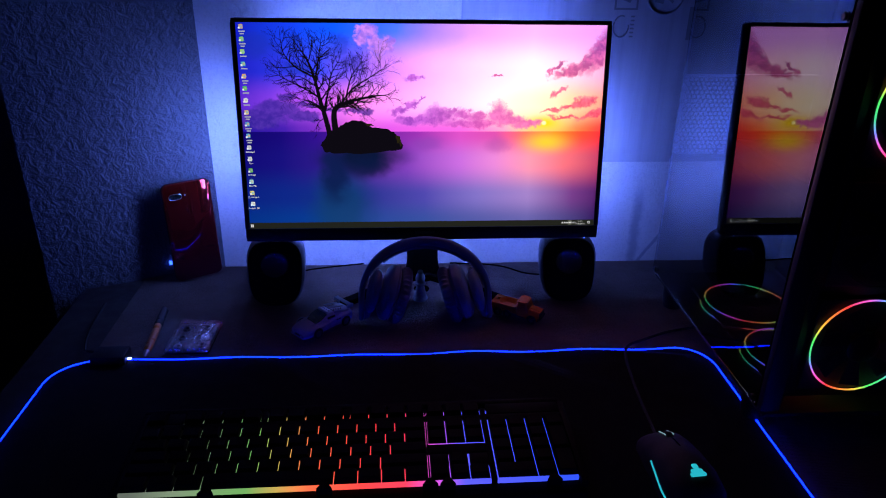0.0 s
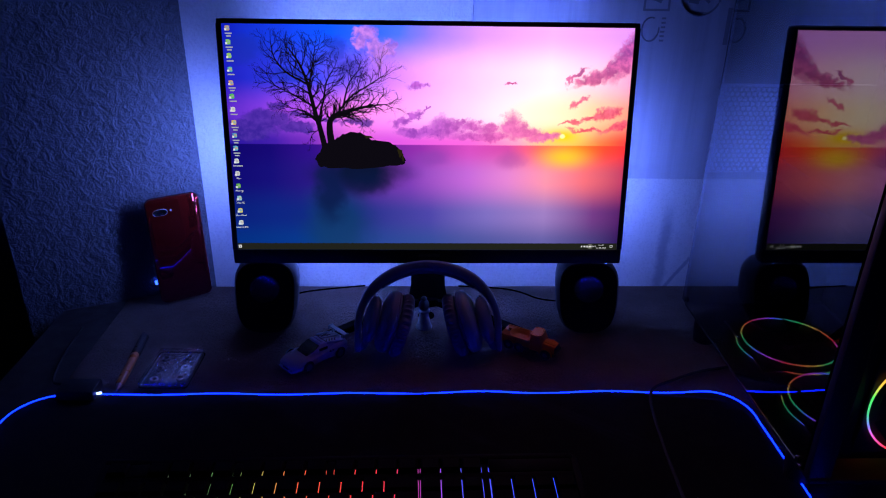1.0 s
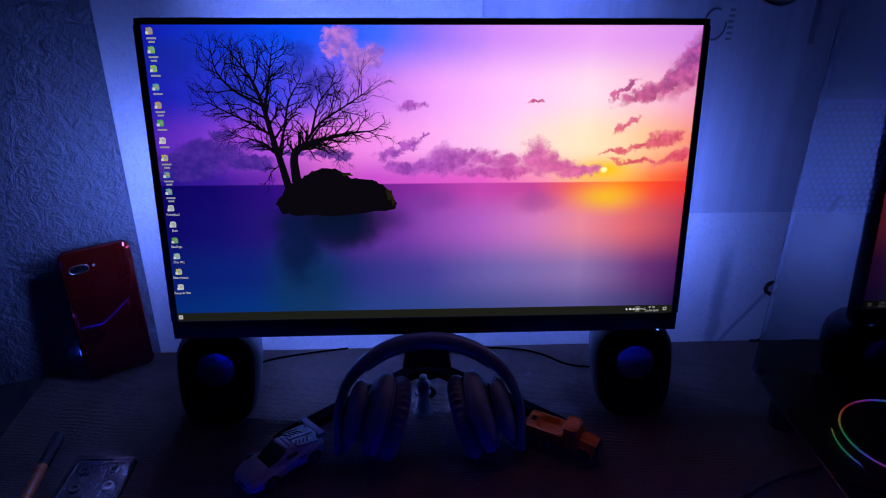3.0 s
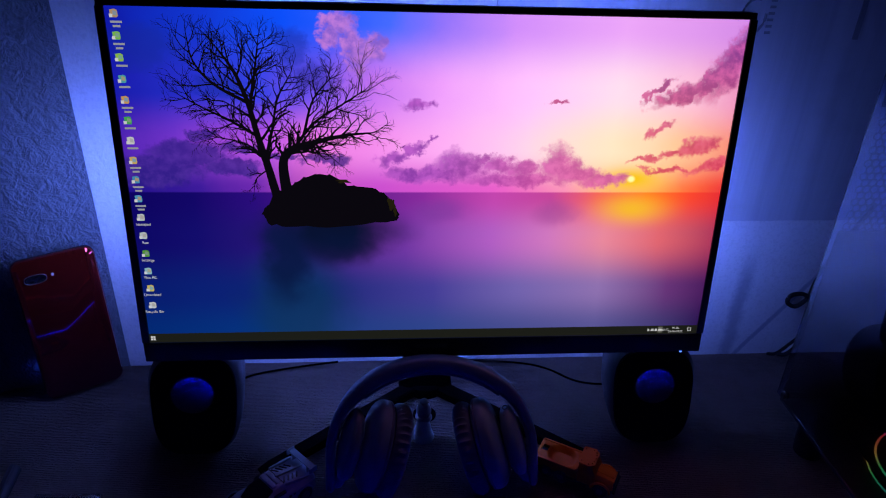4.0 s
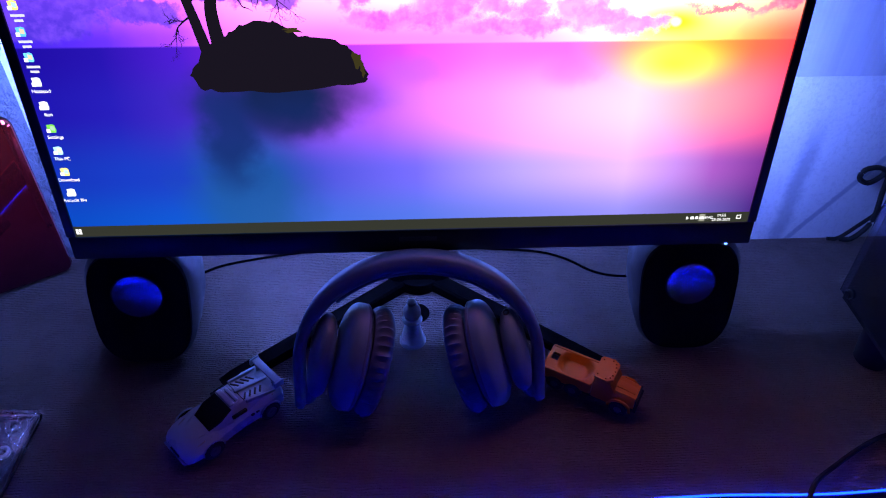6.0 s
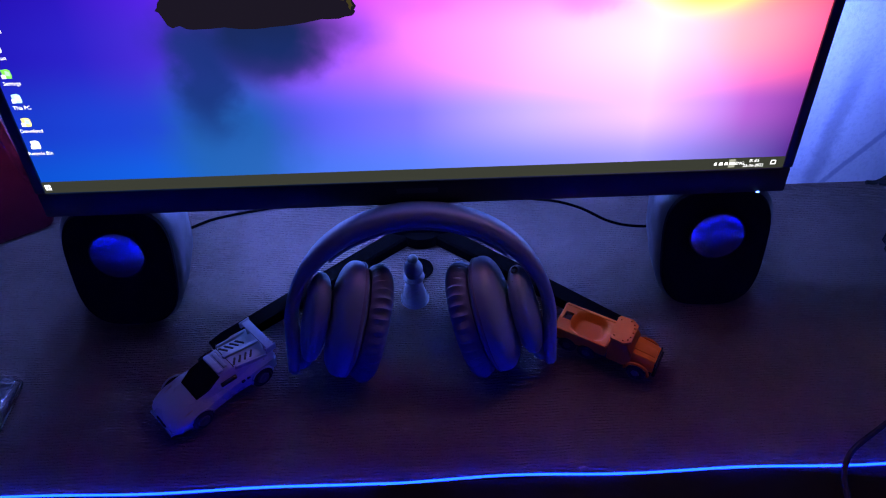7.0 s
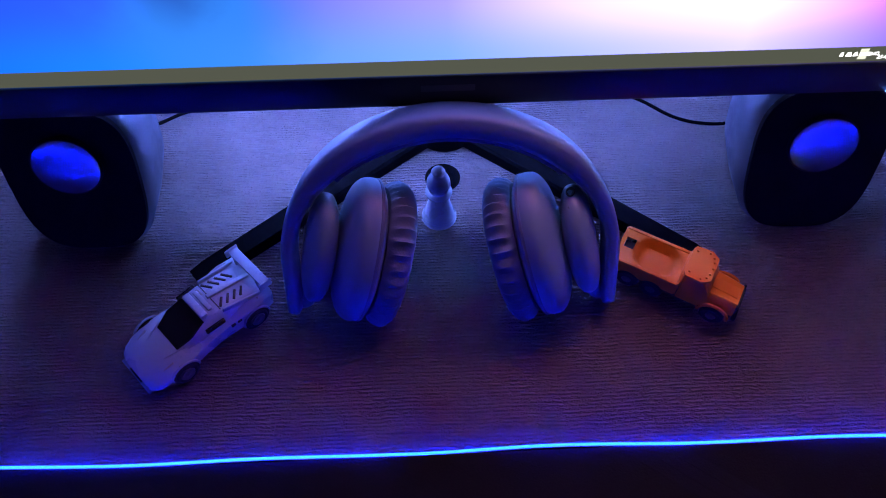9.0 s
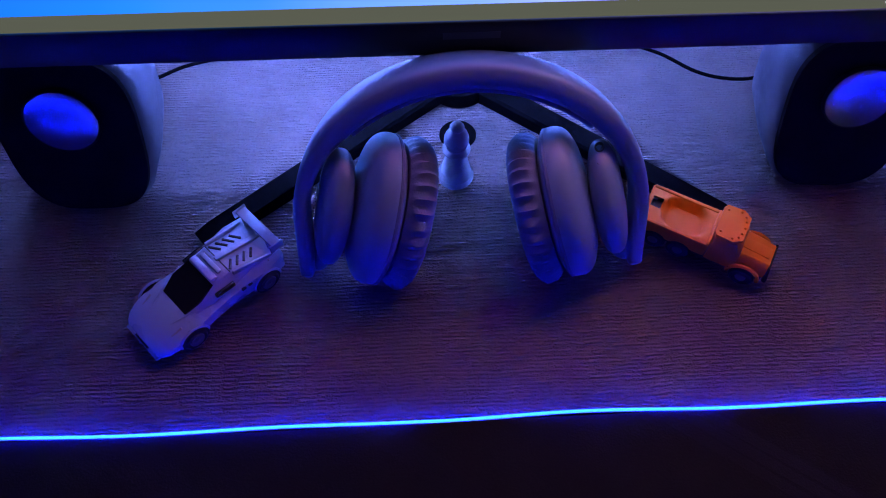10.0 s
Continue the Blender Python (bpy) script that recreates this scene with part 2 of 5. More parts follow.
    shade = g.span(g.math("ADD", g.math("MULTIPLY", n3, 0.45), g.math("MULTIPLY", n2, 0.8)), 0.50, 0.78)
    sky = g.mix(g.span(pink, -0.5, 0.8, 0, 0.9), sky, g.mix(shade, g.mix(g.span(v, 0.55, 0.95), (0.78, 0.05, 0.13), (0.26, 0.03, 0.28)), g.mix(g.span(v, 0.55, 0.95), (1.0, 0.13, 0.22), (0.66, 0.10, 0.44))))
    row = bank([(0.545, 0.572, 0.045, 0.044), (0.50, 0.545, 0.05, 0.030), (0.575, 0.592, 0.022, 0.020), (0.61, 0.574, 0.030, 0.024), (0.65, 0.562, 0.030, 0.026), (0.71, 0.575, 0.034, 0.058), (0.74, 0.545, 0.045, 0.034), (0.79, 0.528, 0.045, 0.020), (0.64, 0.53, 0.09, 0.022), (0.45, 0.545, 0.035, 0.022), (0.43, 0.592, 0.030, 0.022, 0.6), (0.465, 0.622, 0.020, 0.016, 0.8), (0.47, 0.748, 0.026, 0.018), (0.49, 0.655, 0.010, 0.008, 1.0)])
    sky = g.mix(g.span(row, -0.55, 0.85, 0, 0.92), sky, g.mix(shade, g.mix(g.span(u, 0.45, 0.78), (0.27, 0.045, 0.44), (0.70, 0.085, 0.38)), g.mix(g.span(u, 0.45, 0.78), (0.56, 0.11, 0.68), (0.96, 0.17, 0.50))))
    blue = bank([(0.10, 0.605, 0.070, 0.045), (0.04, 0.55, 0.09, 0.05), (0.17, 0.565, 0.06, 0.03), (0.12, 0.66, 0.025, 0.018), (0.315, 0.585, 0.045, 0.016), (0.18, 0.625, 0.03, 0.016), (0.25, 0.60, 0.03, 0.012)])
    sky = g.mix(g.span(blue, -0.2, 0.6, 0, 0.85), sky, g.mix(shade, (0.030, 0.014, 0.26), (0.075, 0.028, 0.36)))
    rose = bank([(0.370, 0.90, 0.026, 0.075, -0.8), (0.345, 0.97, 0.03, 0.035), (0.40, 0.90, 0.022, 0.04), (0.33, 0.93, 0.02, 0.03)])
    sky = g.mix(g.span(rose, -0.15, 0.7, 0, 0.85), sky, g.mix(shade, (0.30, 0.13, 0.66), (0.72, 0.26, 0.80)))
    dark = bank([(0.30, 0.82, 0.045, 0.05), (0.27, 0.90, 0.03, 0.06), (0.05, 0.90, 0.06, 0.07), (0.16, 0.80, 0.05, 0.04)])
    sky = g.mix(g.span(dark, -0.2, 0.9, 0, 0.55), sky, (0.010, 0.025, 0.36))
    dc = g.math("MULTIPLY", g.math("SUBTRACT", u, 0.837), 1.77)
    core = g.math("SQRT", g.math("ADD", g.math("MULTIPLY", dc, dc), g.math("MULTIPLY", dt, dt)))
    sky = g.mix(g.span(core, 0.016, 0.004), sky, (1.6, 1.3, 0.5))
    # sea
    s0 = tones(u, [(0, (20, 12, 92)), (0.1, (25, 15, 100)), (0.2, (45, 20, 120)), (0.35, (86, 30, 135)), (0.48, (132, 46, 152)), (0.6, (190, 70, 170)), (0.7, (192, 70, 150)), (0.78, (240, 96, 90)), (0.87, (255, 110, 42)), (0.95, (245, 70, 50)), (1, (225, 50, 55))])
    s1 = tones(u, [(0, (20, 16, 98)), (0.1, (25, 20, 105)), (0.28, (48, 30, 120)), (0.45, (112, 56, 160)), (0.6, (172, 92, 190)), (0.7, (202, 116, 186)), (0.8, (228, 132, 152)), (0.9, (220, 100, 110)), (1, (168, 58, 90))])
    s2 = tones(u, [(0, (16, 32, 106)), (0.1, (18, 36, 112)), (0.3, (24, 40, 114)), (0.5, (68, 62, 146)), (0.65, (110, 96, 168)), (0.8, (138, 110, 170)), (0.93, (100, 54, 116)), (1, (74, 34, 92))])
    s3 = tones(u, [(0, (11, 44, 112)), (0.2, (15, 52, 122)), (0.5, (50, 68, 134)), (0.8, (88, 84, 144)), (1, (46, 28, 80))])
    sea = g.mix(g.span(v, 0.48, 0.35), s0, s1)
    sea = g.mix(g.span(v, 0.34, 0.17), sea, s2)
    sea = g.mix(g.span(v, 0.17, 0.03), sea, s3)
    a, b = g.math("MULTIPLY", g.math("SUBTRACT", u, 0.845), 1 / 0.060), g.math("MULTIPLY", g.math("SUBTRACT", v, 0.437), 1 / 0.05)
    gl = g.math("ADD", g.math("MULTIPLY", a, a), g.math("MULTIPLY", b, b))
    gl = g.span(g.math("SQRT", gl), 2.1, 0.0)
    sea = g.mix(g.math("MULTIPLY", g.math("MULTIPLY", gl, gl), 0.95), sea, (1.12, 0.60, 0.03))

    soft = g.math("MULTIPLY", g.math("SUBTRACT", g.noise(p, 9, 4, 0.55), 0.5), 0.06)
    su, sv = g.math("ADD", u, soft), g.math("SUBTRACT", v, g.math("MULTIPLY", soft, 0.8))

    def smear(cu, cv, ru, rv, col, k, base):
        a = g.math("MULTIPLY", g.math("SUBTRACT", su, cu), 1 / ru)
        b = g.math("MULTIPLY", g.math("SUBTRACT", sv, cv), 1 / rv)
        return g.mix(g.span(g.math("SQRT", g.math("ADD", g.math("MULTIPLY", a, a), g.math("MULTIPLY", b, b))), 1.15, 0.25, 0, k), base, col)

    sea = smear(0.51, 0.43, 0.06, 0.05, (0.22, 0.05, 0.40), 0.5, sea)
    sea = smear(0.71, 0.42, 0.05, 0.05, (0.40, 0.07, 0.36), 0.5, sea)
    sea = smear(0.265, 0.10, 0.11, 0.26, (0.005, 0.040, 0.12), 0.75, sea)
    sea = smear(0.325, 0.365, 0.145, 0.105, (0.003, 0.007, 0.035), 1.0, sea)
    sea = smear(0.335, 0.31, 0.085, 0.075, (0.003, 0.008, 0.045), 0.85, sea)
    sea = smear(0.245, 0.27, 0.050, 0.17, (0.003, 0.010, 0.06), 0.9, sea)
    pic = g.mix(g.span(v, 0.487, 0.493), sea, sky)
    return g.glow(pic, SCREEN_POWER)


M_PICTURE = make_wallpaper()
M_ROCK = glow("picture_rock", (0.004, 0.003, 0.006), 1.0)
M_TASKBAR = glow("taskbar_glow", (0.015, 0.016, 0.012), 1.0)
M_TEXT = glow("white_screen_text", (0.8, 0.8, 0.8), 0.9)
M_BACKLIGHT = glow("blue_backlight", (0.115, 0.200, 1.0), BACKLIGHT_POWER)
M_MATLED = glow("blue_edge_light", (0.001, 0.0085, 1.0), MAT_LED_POWER)


def make_rainbow(name, power, axis_scale):
    """Light that changes hue round a ring."""
    g = Graph(name)
    c = g.node("ShaderNodeTexCoord")
    sep = g.node("ShaderNodeSeparateXYZ")
    g.put(sep.inputs[0], c.outputs["Object"])
    ang = g.math("ARCTAN2", sep.outputs[1], sep.outputs[0])
    f = g.math("FRACT", g.math("ADD", g.math("MULTIPLY", ang, axis_scale / (2 * math.pi)), 0.0))
    col = g.ramp(f, [(0, (1.0, 0.05, 0.05)), (0.16, (1.0, 0.22, 0.04)), (0.28, (0.95, 0.50, 0.06)), (0.42, (0.08, 0.75, 0.12)), (0.58, (0.06, 0.55, 0.25)), (0.70, (0.20, 0.20, 0.95)), (0.82, (0.85, 0.10, 0.55)), (1, (1.0, 0.05, 0.05))])
    return g.glow(col, power)


M_RING = make_rainbow("fan_ring_light", 1.35, 3.0)


def make_keylight():
    g = Graph("keyboard_backlight")
    sep = g.node("ShaderNodeSeparateXYZ")
    g.put(sep.inputs[0], g.coords())
    f = g.span(sep.outputs[0], -0.225, 0.225, 0, 1, False)
    col = g.ramp(f, [(0, (0.10, 0.12, 0.10)), (0.10, (0.18, 0.25, 0.16)), (0.26, (0.14, 0.36, 0.10)), (0.33, (0.50, 0.34, 0.08)), (0.40, (0.95, 0.14, 0.06)), (0.52, (1.0, 0.06, 0.06)), (0.62, (1.0, 0.05, 0.10)), (0.69, (0.6, 0.08, 0.6)), (0.76, (0.10, 0.10, 1.0)), (1, (0.03, 0.08, 1.0))])
    return g.glow(col, 1.2)


M_KEYLIGHT = make_keylight()
M_CYAN = glow("cyan_mouse_light", (0.02, 0.45, 0.55), 1.0)


# ---- mesh helpers ----
def part(name, bm, material, parent=None, label="", smooth=True, m=None):
    me = bpy.data.meshes.new(name)
    bmesh.ops.recalc_face_normals(bm, faces=bm.faces)
    bm.to_mesh(me)
    bm.free()
    me.materials.append(material)
    if smooth:
        me.polygons.foreach_set("use_smooth", [True] * len(me.polygons))
        me.set_sharp_from_angle(angle=radians(38))
    ob = new(name, me)
    if parent is not None:
        ob.parent = parent
    if m is not None:
        ob.matrix_basis = m
    if label:
        tagged(ob, label)
    return ob


def thing(name, label, category, m, group="", kind=""):
    ob = new(name)
    ob.matrix_basis = m
    return tagged(ob, label, category, group, kind)


def box(bm, c, s, bevel=0.0, m=None, seg=2):
    r = bmesh.ops.create_cube(bm, size=1.0, matrix=(m or Matrix()) @ Matrix.Translation(c) @ Matrix.Diagonal((*s, 1)))
    if bevel:
        edges = list({e for v in r["verts"] for e in v.link_edges})
        bmesh.ops.bevel(bm, geom=edges, offset=bevel, segments=seg, profile=0.5, affect="EDGES", clamp_overlap=True)
    return bm


def boxed(c, s, bevel=0.0, m=None, seg=2):
    return box(bmesh.new(), c, s, bevel, m, seg)


def loft(bm, rings, caps=True, closed=True):
    rows = [[bm.verts.new(p) for p in ring] for ring in rings]
    n = len(rows[0])
    for a, b in zip(rows, rows[1:]):
        for i in range(n if closed else n - 1):
            bm.faces.new((a[i], a[(i + 1) % n], b[(i + 1) % n], b[i]))
    if caps:
        bm.faces.new(rows[0][::-1])
        bm.faces.new(rows[-1])
    return bm


def lofted(rings, caps=True):
    return loft(bmesh.new(), rings, caps)


def lathe(profile, n=28, m=None, bm=None, caps=True):
    """Round solid about z from (radius, height) pairs."""
    m = m or Matrix()
    return loft(bm or bmesh.new(), [[m @ Vector((r * math.cos(2 * math.pi * i / n), r * math.sin(2 * math.pi * i / n), z)) for i in range(n)] for r, z in profile], caps)


def rounded(w, h, power, n=32):
    """A rounded square outline (superellipse)."""
    out = []
    for i in range(n):
        a = 2 * math.pi * i / n
        c, s = math.cos(a), math.sin(a)
        out.append((w * math.copysign(abs(c) ** (2 / power), c), h * math.copysign(abs(s) ** (2 / power), s)))
    return out


def tube(points, radius, sides=8, closed=False, bm=None):
    bm = bm or bmesh.new()
    pts = [Vector(p) for p in points]
    n = len(pts)
    rings = []
    up = Vector((0, 0, 1))
    for i, p in enumerate(pts):
        a = pts[(i - 1) % n] if closed or i else p
        b = pts[(i + 1) % n] if closed or i < n - 1 else p
        d = (b - a).normalized()
        ref = up if abs(d.z) < 0.95 else Vector((1, 0, 0))
        s = d.cross(ref).normalized()
        t = s.cross(d)
        r = radius(i / max(1, n - 1)) if callable(radius) else radius
        rings.append([p + r * (math.cos(2 * math.pi * k / sides) * s + math.sin(2 * math.pi * k / sides) * t) for k in range(sides)])
    if closed:
        rings.append(rings[0])
        return loft(bm, rings, caps=False)
    return loft(bm, rings)


def spline(points, steps=8):
    """A smooth line through the points."""
    p = [Vector(q) for q in points]
    p = [2 * p[0] - p[1]] + p + [2 * p[-1] - p[-2]]
    out = []
    for i in range(1, len(p) - 2):
        for k in range(steps):
            t = k / steps
            out.append(0.5 * (2 * p[i] + (p[i + 1] - p[i - 1]) * t + (2 * p[i - 1] - 5 * p[i] + 4 * p[i + 1] - p[i + 2]) * t * t + (3 * p[i] - p[i - 1] - 3 * p[i + 1] + p[i + 2]) * t ** 3))
    out.append(p[-2])
    return out


def prism(outline, z0, z1, bm=None):
    bm = bm or bmesh.new()
    return loft(bm, [[(x, y, z0) for x, y in outline], [(x, y, z1) for x, y in outline]])


def words(name, text, size, material, parent, m, label=""):
    cu = bpy.data.curves.new(name, "FONT")
    cu.body, cu.size, cu.align_x, cu.align_y = text, size, "CENTER", "CENTER"
    tmp = bpy.data.objects.new(name, cu)
    me = bpy.data.meshes.new_from_object(tmp)
    bpy.data.objects.remove(tmp)
    me.materials.clear()
    me.materials.append(material)
    ob = new(name, me)
    ob.parent, ob.matrix_basis = parent, m
    if label:
        tagged(ob, label)
    return ob


# ---- the room ----
def slab(name, c, s, material, label, category):
    ob = part(name, boxed((0, 0, 0), s), material, None, label, smooth=False, m=pose(*c))
    return tagged(ob, label, category, kind="structure")


slab("floor", (0, -1.0, -0.05), (4.4, 4.4, 0.1), M_FLOOR, "dark floor of an unlit room", "floor")
slab("ceiling", (0, -1.0, 2.65), (4.4, 4.4, 0.1), M_ROOM, "plain ceiling in the dark", "ceiling")
slab("wall_south", (0, -3.0, 1.3), (4.4, 0.1, 2.6), M_ROOM, "plain painted wall in the dark", "wall")
slab("wall_east", (2.0, -1.0, 1.3), (0.1, 3.9, 2.6), M_ROOM, "plain painted wall in the dark", "wall")
slab("wall_west", (-2.0, -1.0, 1.3), (0.1, 3.9, 2.6), M_ROOM, "plain painted wall in the dark", "wall")
slab("wall_north", (0.805, 0.19, 1.3), (2.29, 0.15, 2.6), M_WALL, "smooth pale plaster wall lit blue from the monitor", "wall")
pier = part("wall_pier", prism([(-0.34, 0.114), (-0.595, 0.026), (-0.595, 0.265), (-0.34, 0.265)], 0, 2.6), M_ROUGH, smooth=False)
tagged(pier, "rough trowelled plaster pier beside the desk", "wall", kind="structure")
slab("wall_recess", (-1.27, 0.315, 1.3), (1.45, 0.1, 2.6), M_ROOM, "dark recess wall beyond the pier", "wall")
# a pale sheet fixed to the wall, from a little above the desk upwards
sheet = part("wall_board", boxed((0.56, 0.1135, D + 0.72), (1.0, 0.003, 1.07), 0.0008), M_BOARD, smooth=False)
tagged(sheet, "pale board sheet with faint printed marks", "board", kind="structure")


# ---- desk ----
def make_desk():
    desk = thing("desk", "dark desk against the wall under a ribbed cloth", "desk", pose(0, 0, D))
    part("desk_top", boxed((0.2, -0.265, -0.0165), (1.5, 0.755, 0.025), 0.003), M_DESK, desk)
    for x in (-0.5, 0.9):
        for y in (-0.6, 0.07):
            part("leg", boxed((x, y, -0.389), (0.05, 0.05, 0.72), 0.004), M_DESK, desk)


make_desk()


def make_cover():
    bm = bmesh.new()
    nx, ny = 90, 60
    x0, x1, y0, y1 = -0.462, 0.94, -0.64, 0.113
    grid = []
    for j in range(ny + 1):
        row = []
        for i in range(nx + 1):
            x, y = x0 + (x1 - x0) * i / nx, y0 + (y1 - y0) * j / ny
            z = 0.0006 * noise.noise((x * 9, y * 14, 0)) + 0.0004 * noise.noise((x * 30, y * 30, 3))
            z += 0.0022 * math.exp(-((y + 0.035 + 0.03 * (x - 0.3)) / 0.012) ** 2) * max(0, min(1, (x - 0.16) * 8))
            row.append(bm.verts.new((x, y, min(z, 0.003) - 0.0012)))
        grid.append(row)
    for j in range(ny):
        for i in range(nx):
            bm.faces.new((grid[j][i], grid[j][i + 1], grid[j + 1][i + 1], grid[j + 1][i]))
    r = bmesh.ops.solidify(bm, geom=bm.faces[:], thickness=0.0015)
    ob = part("desk_cover", bm, M_CLOTH, None, "", m=pose(0, 0, D))
    tagged(ob, "grey ribbed cloth spread over the desk", "desk cover", kind="structure")


make_cover()


# ---- monitor ----
TILT = 7.94
H0 = 0.2029


def make_monitor():
    mon = thing("monitor", "black flat monitor showing a sunset desktop picture", "monitor", pose(0, 0, D))
    face = pose(0, 0, H0, -TILT)  # local x right, z up along the screen, y into it
    w, top, bot = 0.2709, 0.2222, -0.1017
    zb = -0.0815
    # casing with a shallow rear bulge
    def ring(y, inset, r=0.006):
        ww, t, b = w - inset, top - inset, bot + inset
        pts = []
        for cx, cz, a0 in ((ww - r, t - r, 0), (-ww + r, t - r, 90), (-ww + r, b + r, 180), (ww - r, b + r, 270)):
            for k in range(5):
                a = radians(a0 + 22.5 * k)
                pts.append((cx + r * math.cos(a), y, cz + r * math.sin(a)))
        return pts
    part("casing", lofted([ring(0.002, 0.001), ring(0.003, 0), ring(0.014, 0), ring(0.018, 0.004), ring(0.020, 0.03), ring(0.036, 0.07), ring(0.038, 0.10)]), M_BEZEL, mon, m=face)
    bz = 0.0028
    part("bezel_top", boxed((0, 0.0006, (top + 0.2160) / 2), (2 * w - 0.003, bz, top - 0.2160 - 0.0006), 0.0006), M_BEZEL, mon, m=face)
    part("bezel_bottom", boxed((0, 0.0004, (bot + zb) / 2), (2 * w - 0.003, bz + 0.0006, zb - bot - 0.0008), 0.001), M_BEZEL, mon, m=face)
    for s in (-1, 1):
        part("bezel_side", boxed((s * (w + 0.2635) / 2, 0.0006, 0.0672), (w - 0.2635 - 0.0006, bz, 0.2974), 0.0006), M_BEZEL, mon, m=face)
    disp = part("display", boxed((0, 0.0012, 0.14875), (0.527, 0.0016, 0.2975)), M_PICTURE, mon, "glowing screen with a pink and blue sunset over the sea", smooth=False, m=face @ Matrix.Translation((0, 0, zb)))

    def flat(name, outline, mat, y, label=""):
        """A thin patch on the screen; outline in shares of its width and height."""
        bm = bmesh.new()
        bm.faces.new([bm.verts.new(((u - 0.5) * 0.527, y, v * 0.2975)) for u, v in outline])
        return part(name, bm, mat, disp, label, smooth=False)

    # the rock of the picture
    rock = [(0.21, 0.426), (0.222, 0.455), (0.235, 0.492), (0.262, 0.515), (0.28, 0.534), (0.305, 0.546), (0.325, 0.545), (0.343, 0.527), (0.352, 0.513), (0.375, 0.508), (0.408, 0.493), (0.425, 0.465), (0.440, 0.428), (0.436, 0.405), (0.40, 0.392), (0.321, 0.380), (0.25, 0.384), (0.218, 0.392)]
    rng = random.Random(4)
    jag = []
    for a, b in zip(rock, rock[1:] + rock[:1]):
        for k in range(4):
            t = k / 4
            jag.append((a[0] + (b[0] - a[0]) * t + rng.uniform(-.0018, .0018), a[1] + (b[1] - a[1]) * t + rng.uniform(-.004, .004)))
    flat("picture_rock", jag, M_ROCK, 0.0001, "black rock in the desktop picture")
    moss = glow("picture_moss", (0.020, 0.016, 0.005), 1.0)
    for cu, cv, ru, rv in ((0.345, 0.523, 0.014, 0.007), (0.425, 0.455, 0.007, 0.028), (0.432, 0.43, 0.004, 0.018)):
        flat("picture_moss", [(cu + ru * rng.uniform(.5, 1.1) * math.cos(a) + (0.4 * ru if math.sin(a) < 0 else 0), cv + rv * rng.uniform(.5, 1.1) * math.sin(a)) for a in (i * 0.45 for i in range(14))], moss, -0.00002)

    # the bare tree of the picture
    bm = bmesh.new()

    def limb(pts, r0, r1):
        n = len(pts)
        prev = None
        for i, (u, v) in enumerate(pts):
            a, b = pts[max(0, i - 1)], pts[min(n - 1, i + 1)]
            dx, dy = (b[0] - a[0]) * 0.527, (b[1] - a[1]) * 0.2975
            ln = math.hypot(dx, dy) or 1
            r = r0 + (r1 - r0) * i / (n - 1)
            x, z = (u - 0.5) * 0.527, v * 0.2975
            pair = (bm.verts.new((x - dy / ln * r, 0, z + dx / ln * r)), bm.verts.new((x + dy / ln * r, 0, z - dx / ln * r)))
            if prev:
                bm.faces.new((prev[0], prev[1], pair[1], pair[0]))
            prev = pair

    def twig(u, v, ang, length, r, depth):
        pts = [(u, v)]
        a = ang
        n = 5
        for i in range(n):
            a += rng.uniform(-0.22, 0.22) + 0.06 * math.cos(a) * (1 if a < math.pi / 2 else 1)
            u += math.cos(a) * length / n / 0.527
            v += math.sin(a) * length / n / 0.2975
            if v > 0.985:
                break
            pts.append((u, v))
            if depth > 0 and rng.random() < 0.8:
                twig(u, v, a + rng.choice((-1, 1)) * rng.uniform(0.35, 0.85), length * rng.uniform(0.4, 0.68), r * 0.55, depth - 1)
        if len(pts) > 1:
            limb(pts, r, r * 0.35)

    def bough(pts, r0, r1, twigs, length):
        sm = [(p.x, p.y) for p in spline([(a, b, 0) for a, b in pts], 6)]
        limb(sm, r0, r1)
        n = len(sm)
        for k in range(int(twigs * 1.3)):
            i = int(n * (0.22 + 0.78 * (k + rng.random()) / (twigs * 1.3)))
            i = min(n - 2, i)
            a = math.atan2((sm[i + 1][1] - sm[i][1]) * 0.2975, (sm[i + 1][0] - sm[i][0]) * 0.527)
            twig(sm[i][0], sm[i][1], a + (1 if k % 2 else -1) * rng.uniform(0.4, 0.95), length * rng.uniform(0.5, 1.0), (r0 + (r1 - r0) * i / n) * 0.40 + 0.00026, 2)
        twig(*sm[-1], a, length * 0.6, r1, 2)

    bough([(0.240, 0.45), (0.226, 0.56), (0.212, 0.655), (0.200, 0.75), (0.182, 0.835), (0.158, 0.90)], 0.0040, 0.0007, 12, 0.032)
    bough([(0.212, 0.655), (0.17, 0.70), (0.13, 0.735), (0.10, 0.765)], 0.0014, 0.0004, 8, 0.028)
    bough([(0.200, 0.75), (0.150, 0.80), (0.122, 0.86), (0.115, 0.93)], 0.0015, 0.0004, 8, 0.028)
    bough([(0.203, 0.74), (0.214, 0.84), (0.222, 0.92)], 0.0016, 0.0004, 9, 0.026)
    bough([(0.219, 0.60), (0.189, 0.636), (0.140, 0.655)], 0.0011, 0.0003, 7, 0.022)
    bough([(0.222, 0.585), (0.236, 0.68), (0.246, 0.76), (0.268, 0.83)], 0.0016, 0.0004, 10, 0.025)
    bough([(0.253, 0.49), (0.250, 0.575), (0.262, 0.615), (0.300, 0.638), (0.352, 0.66), (0.395, 0.668)], 0.0048, 0.0006, 12, 0.026)
    bough([(0.268, 0.62), (0.302, 0.695), (0.345, 0.745), (0.385, 0.79)], 0.0016, 0.0004, 11, 0.026)
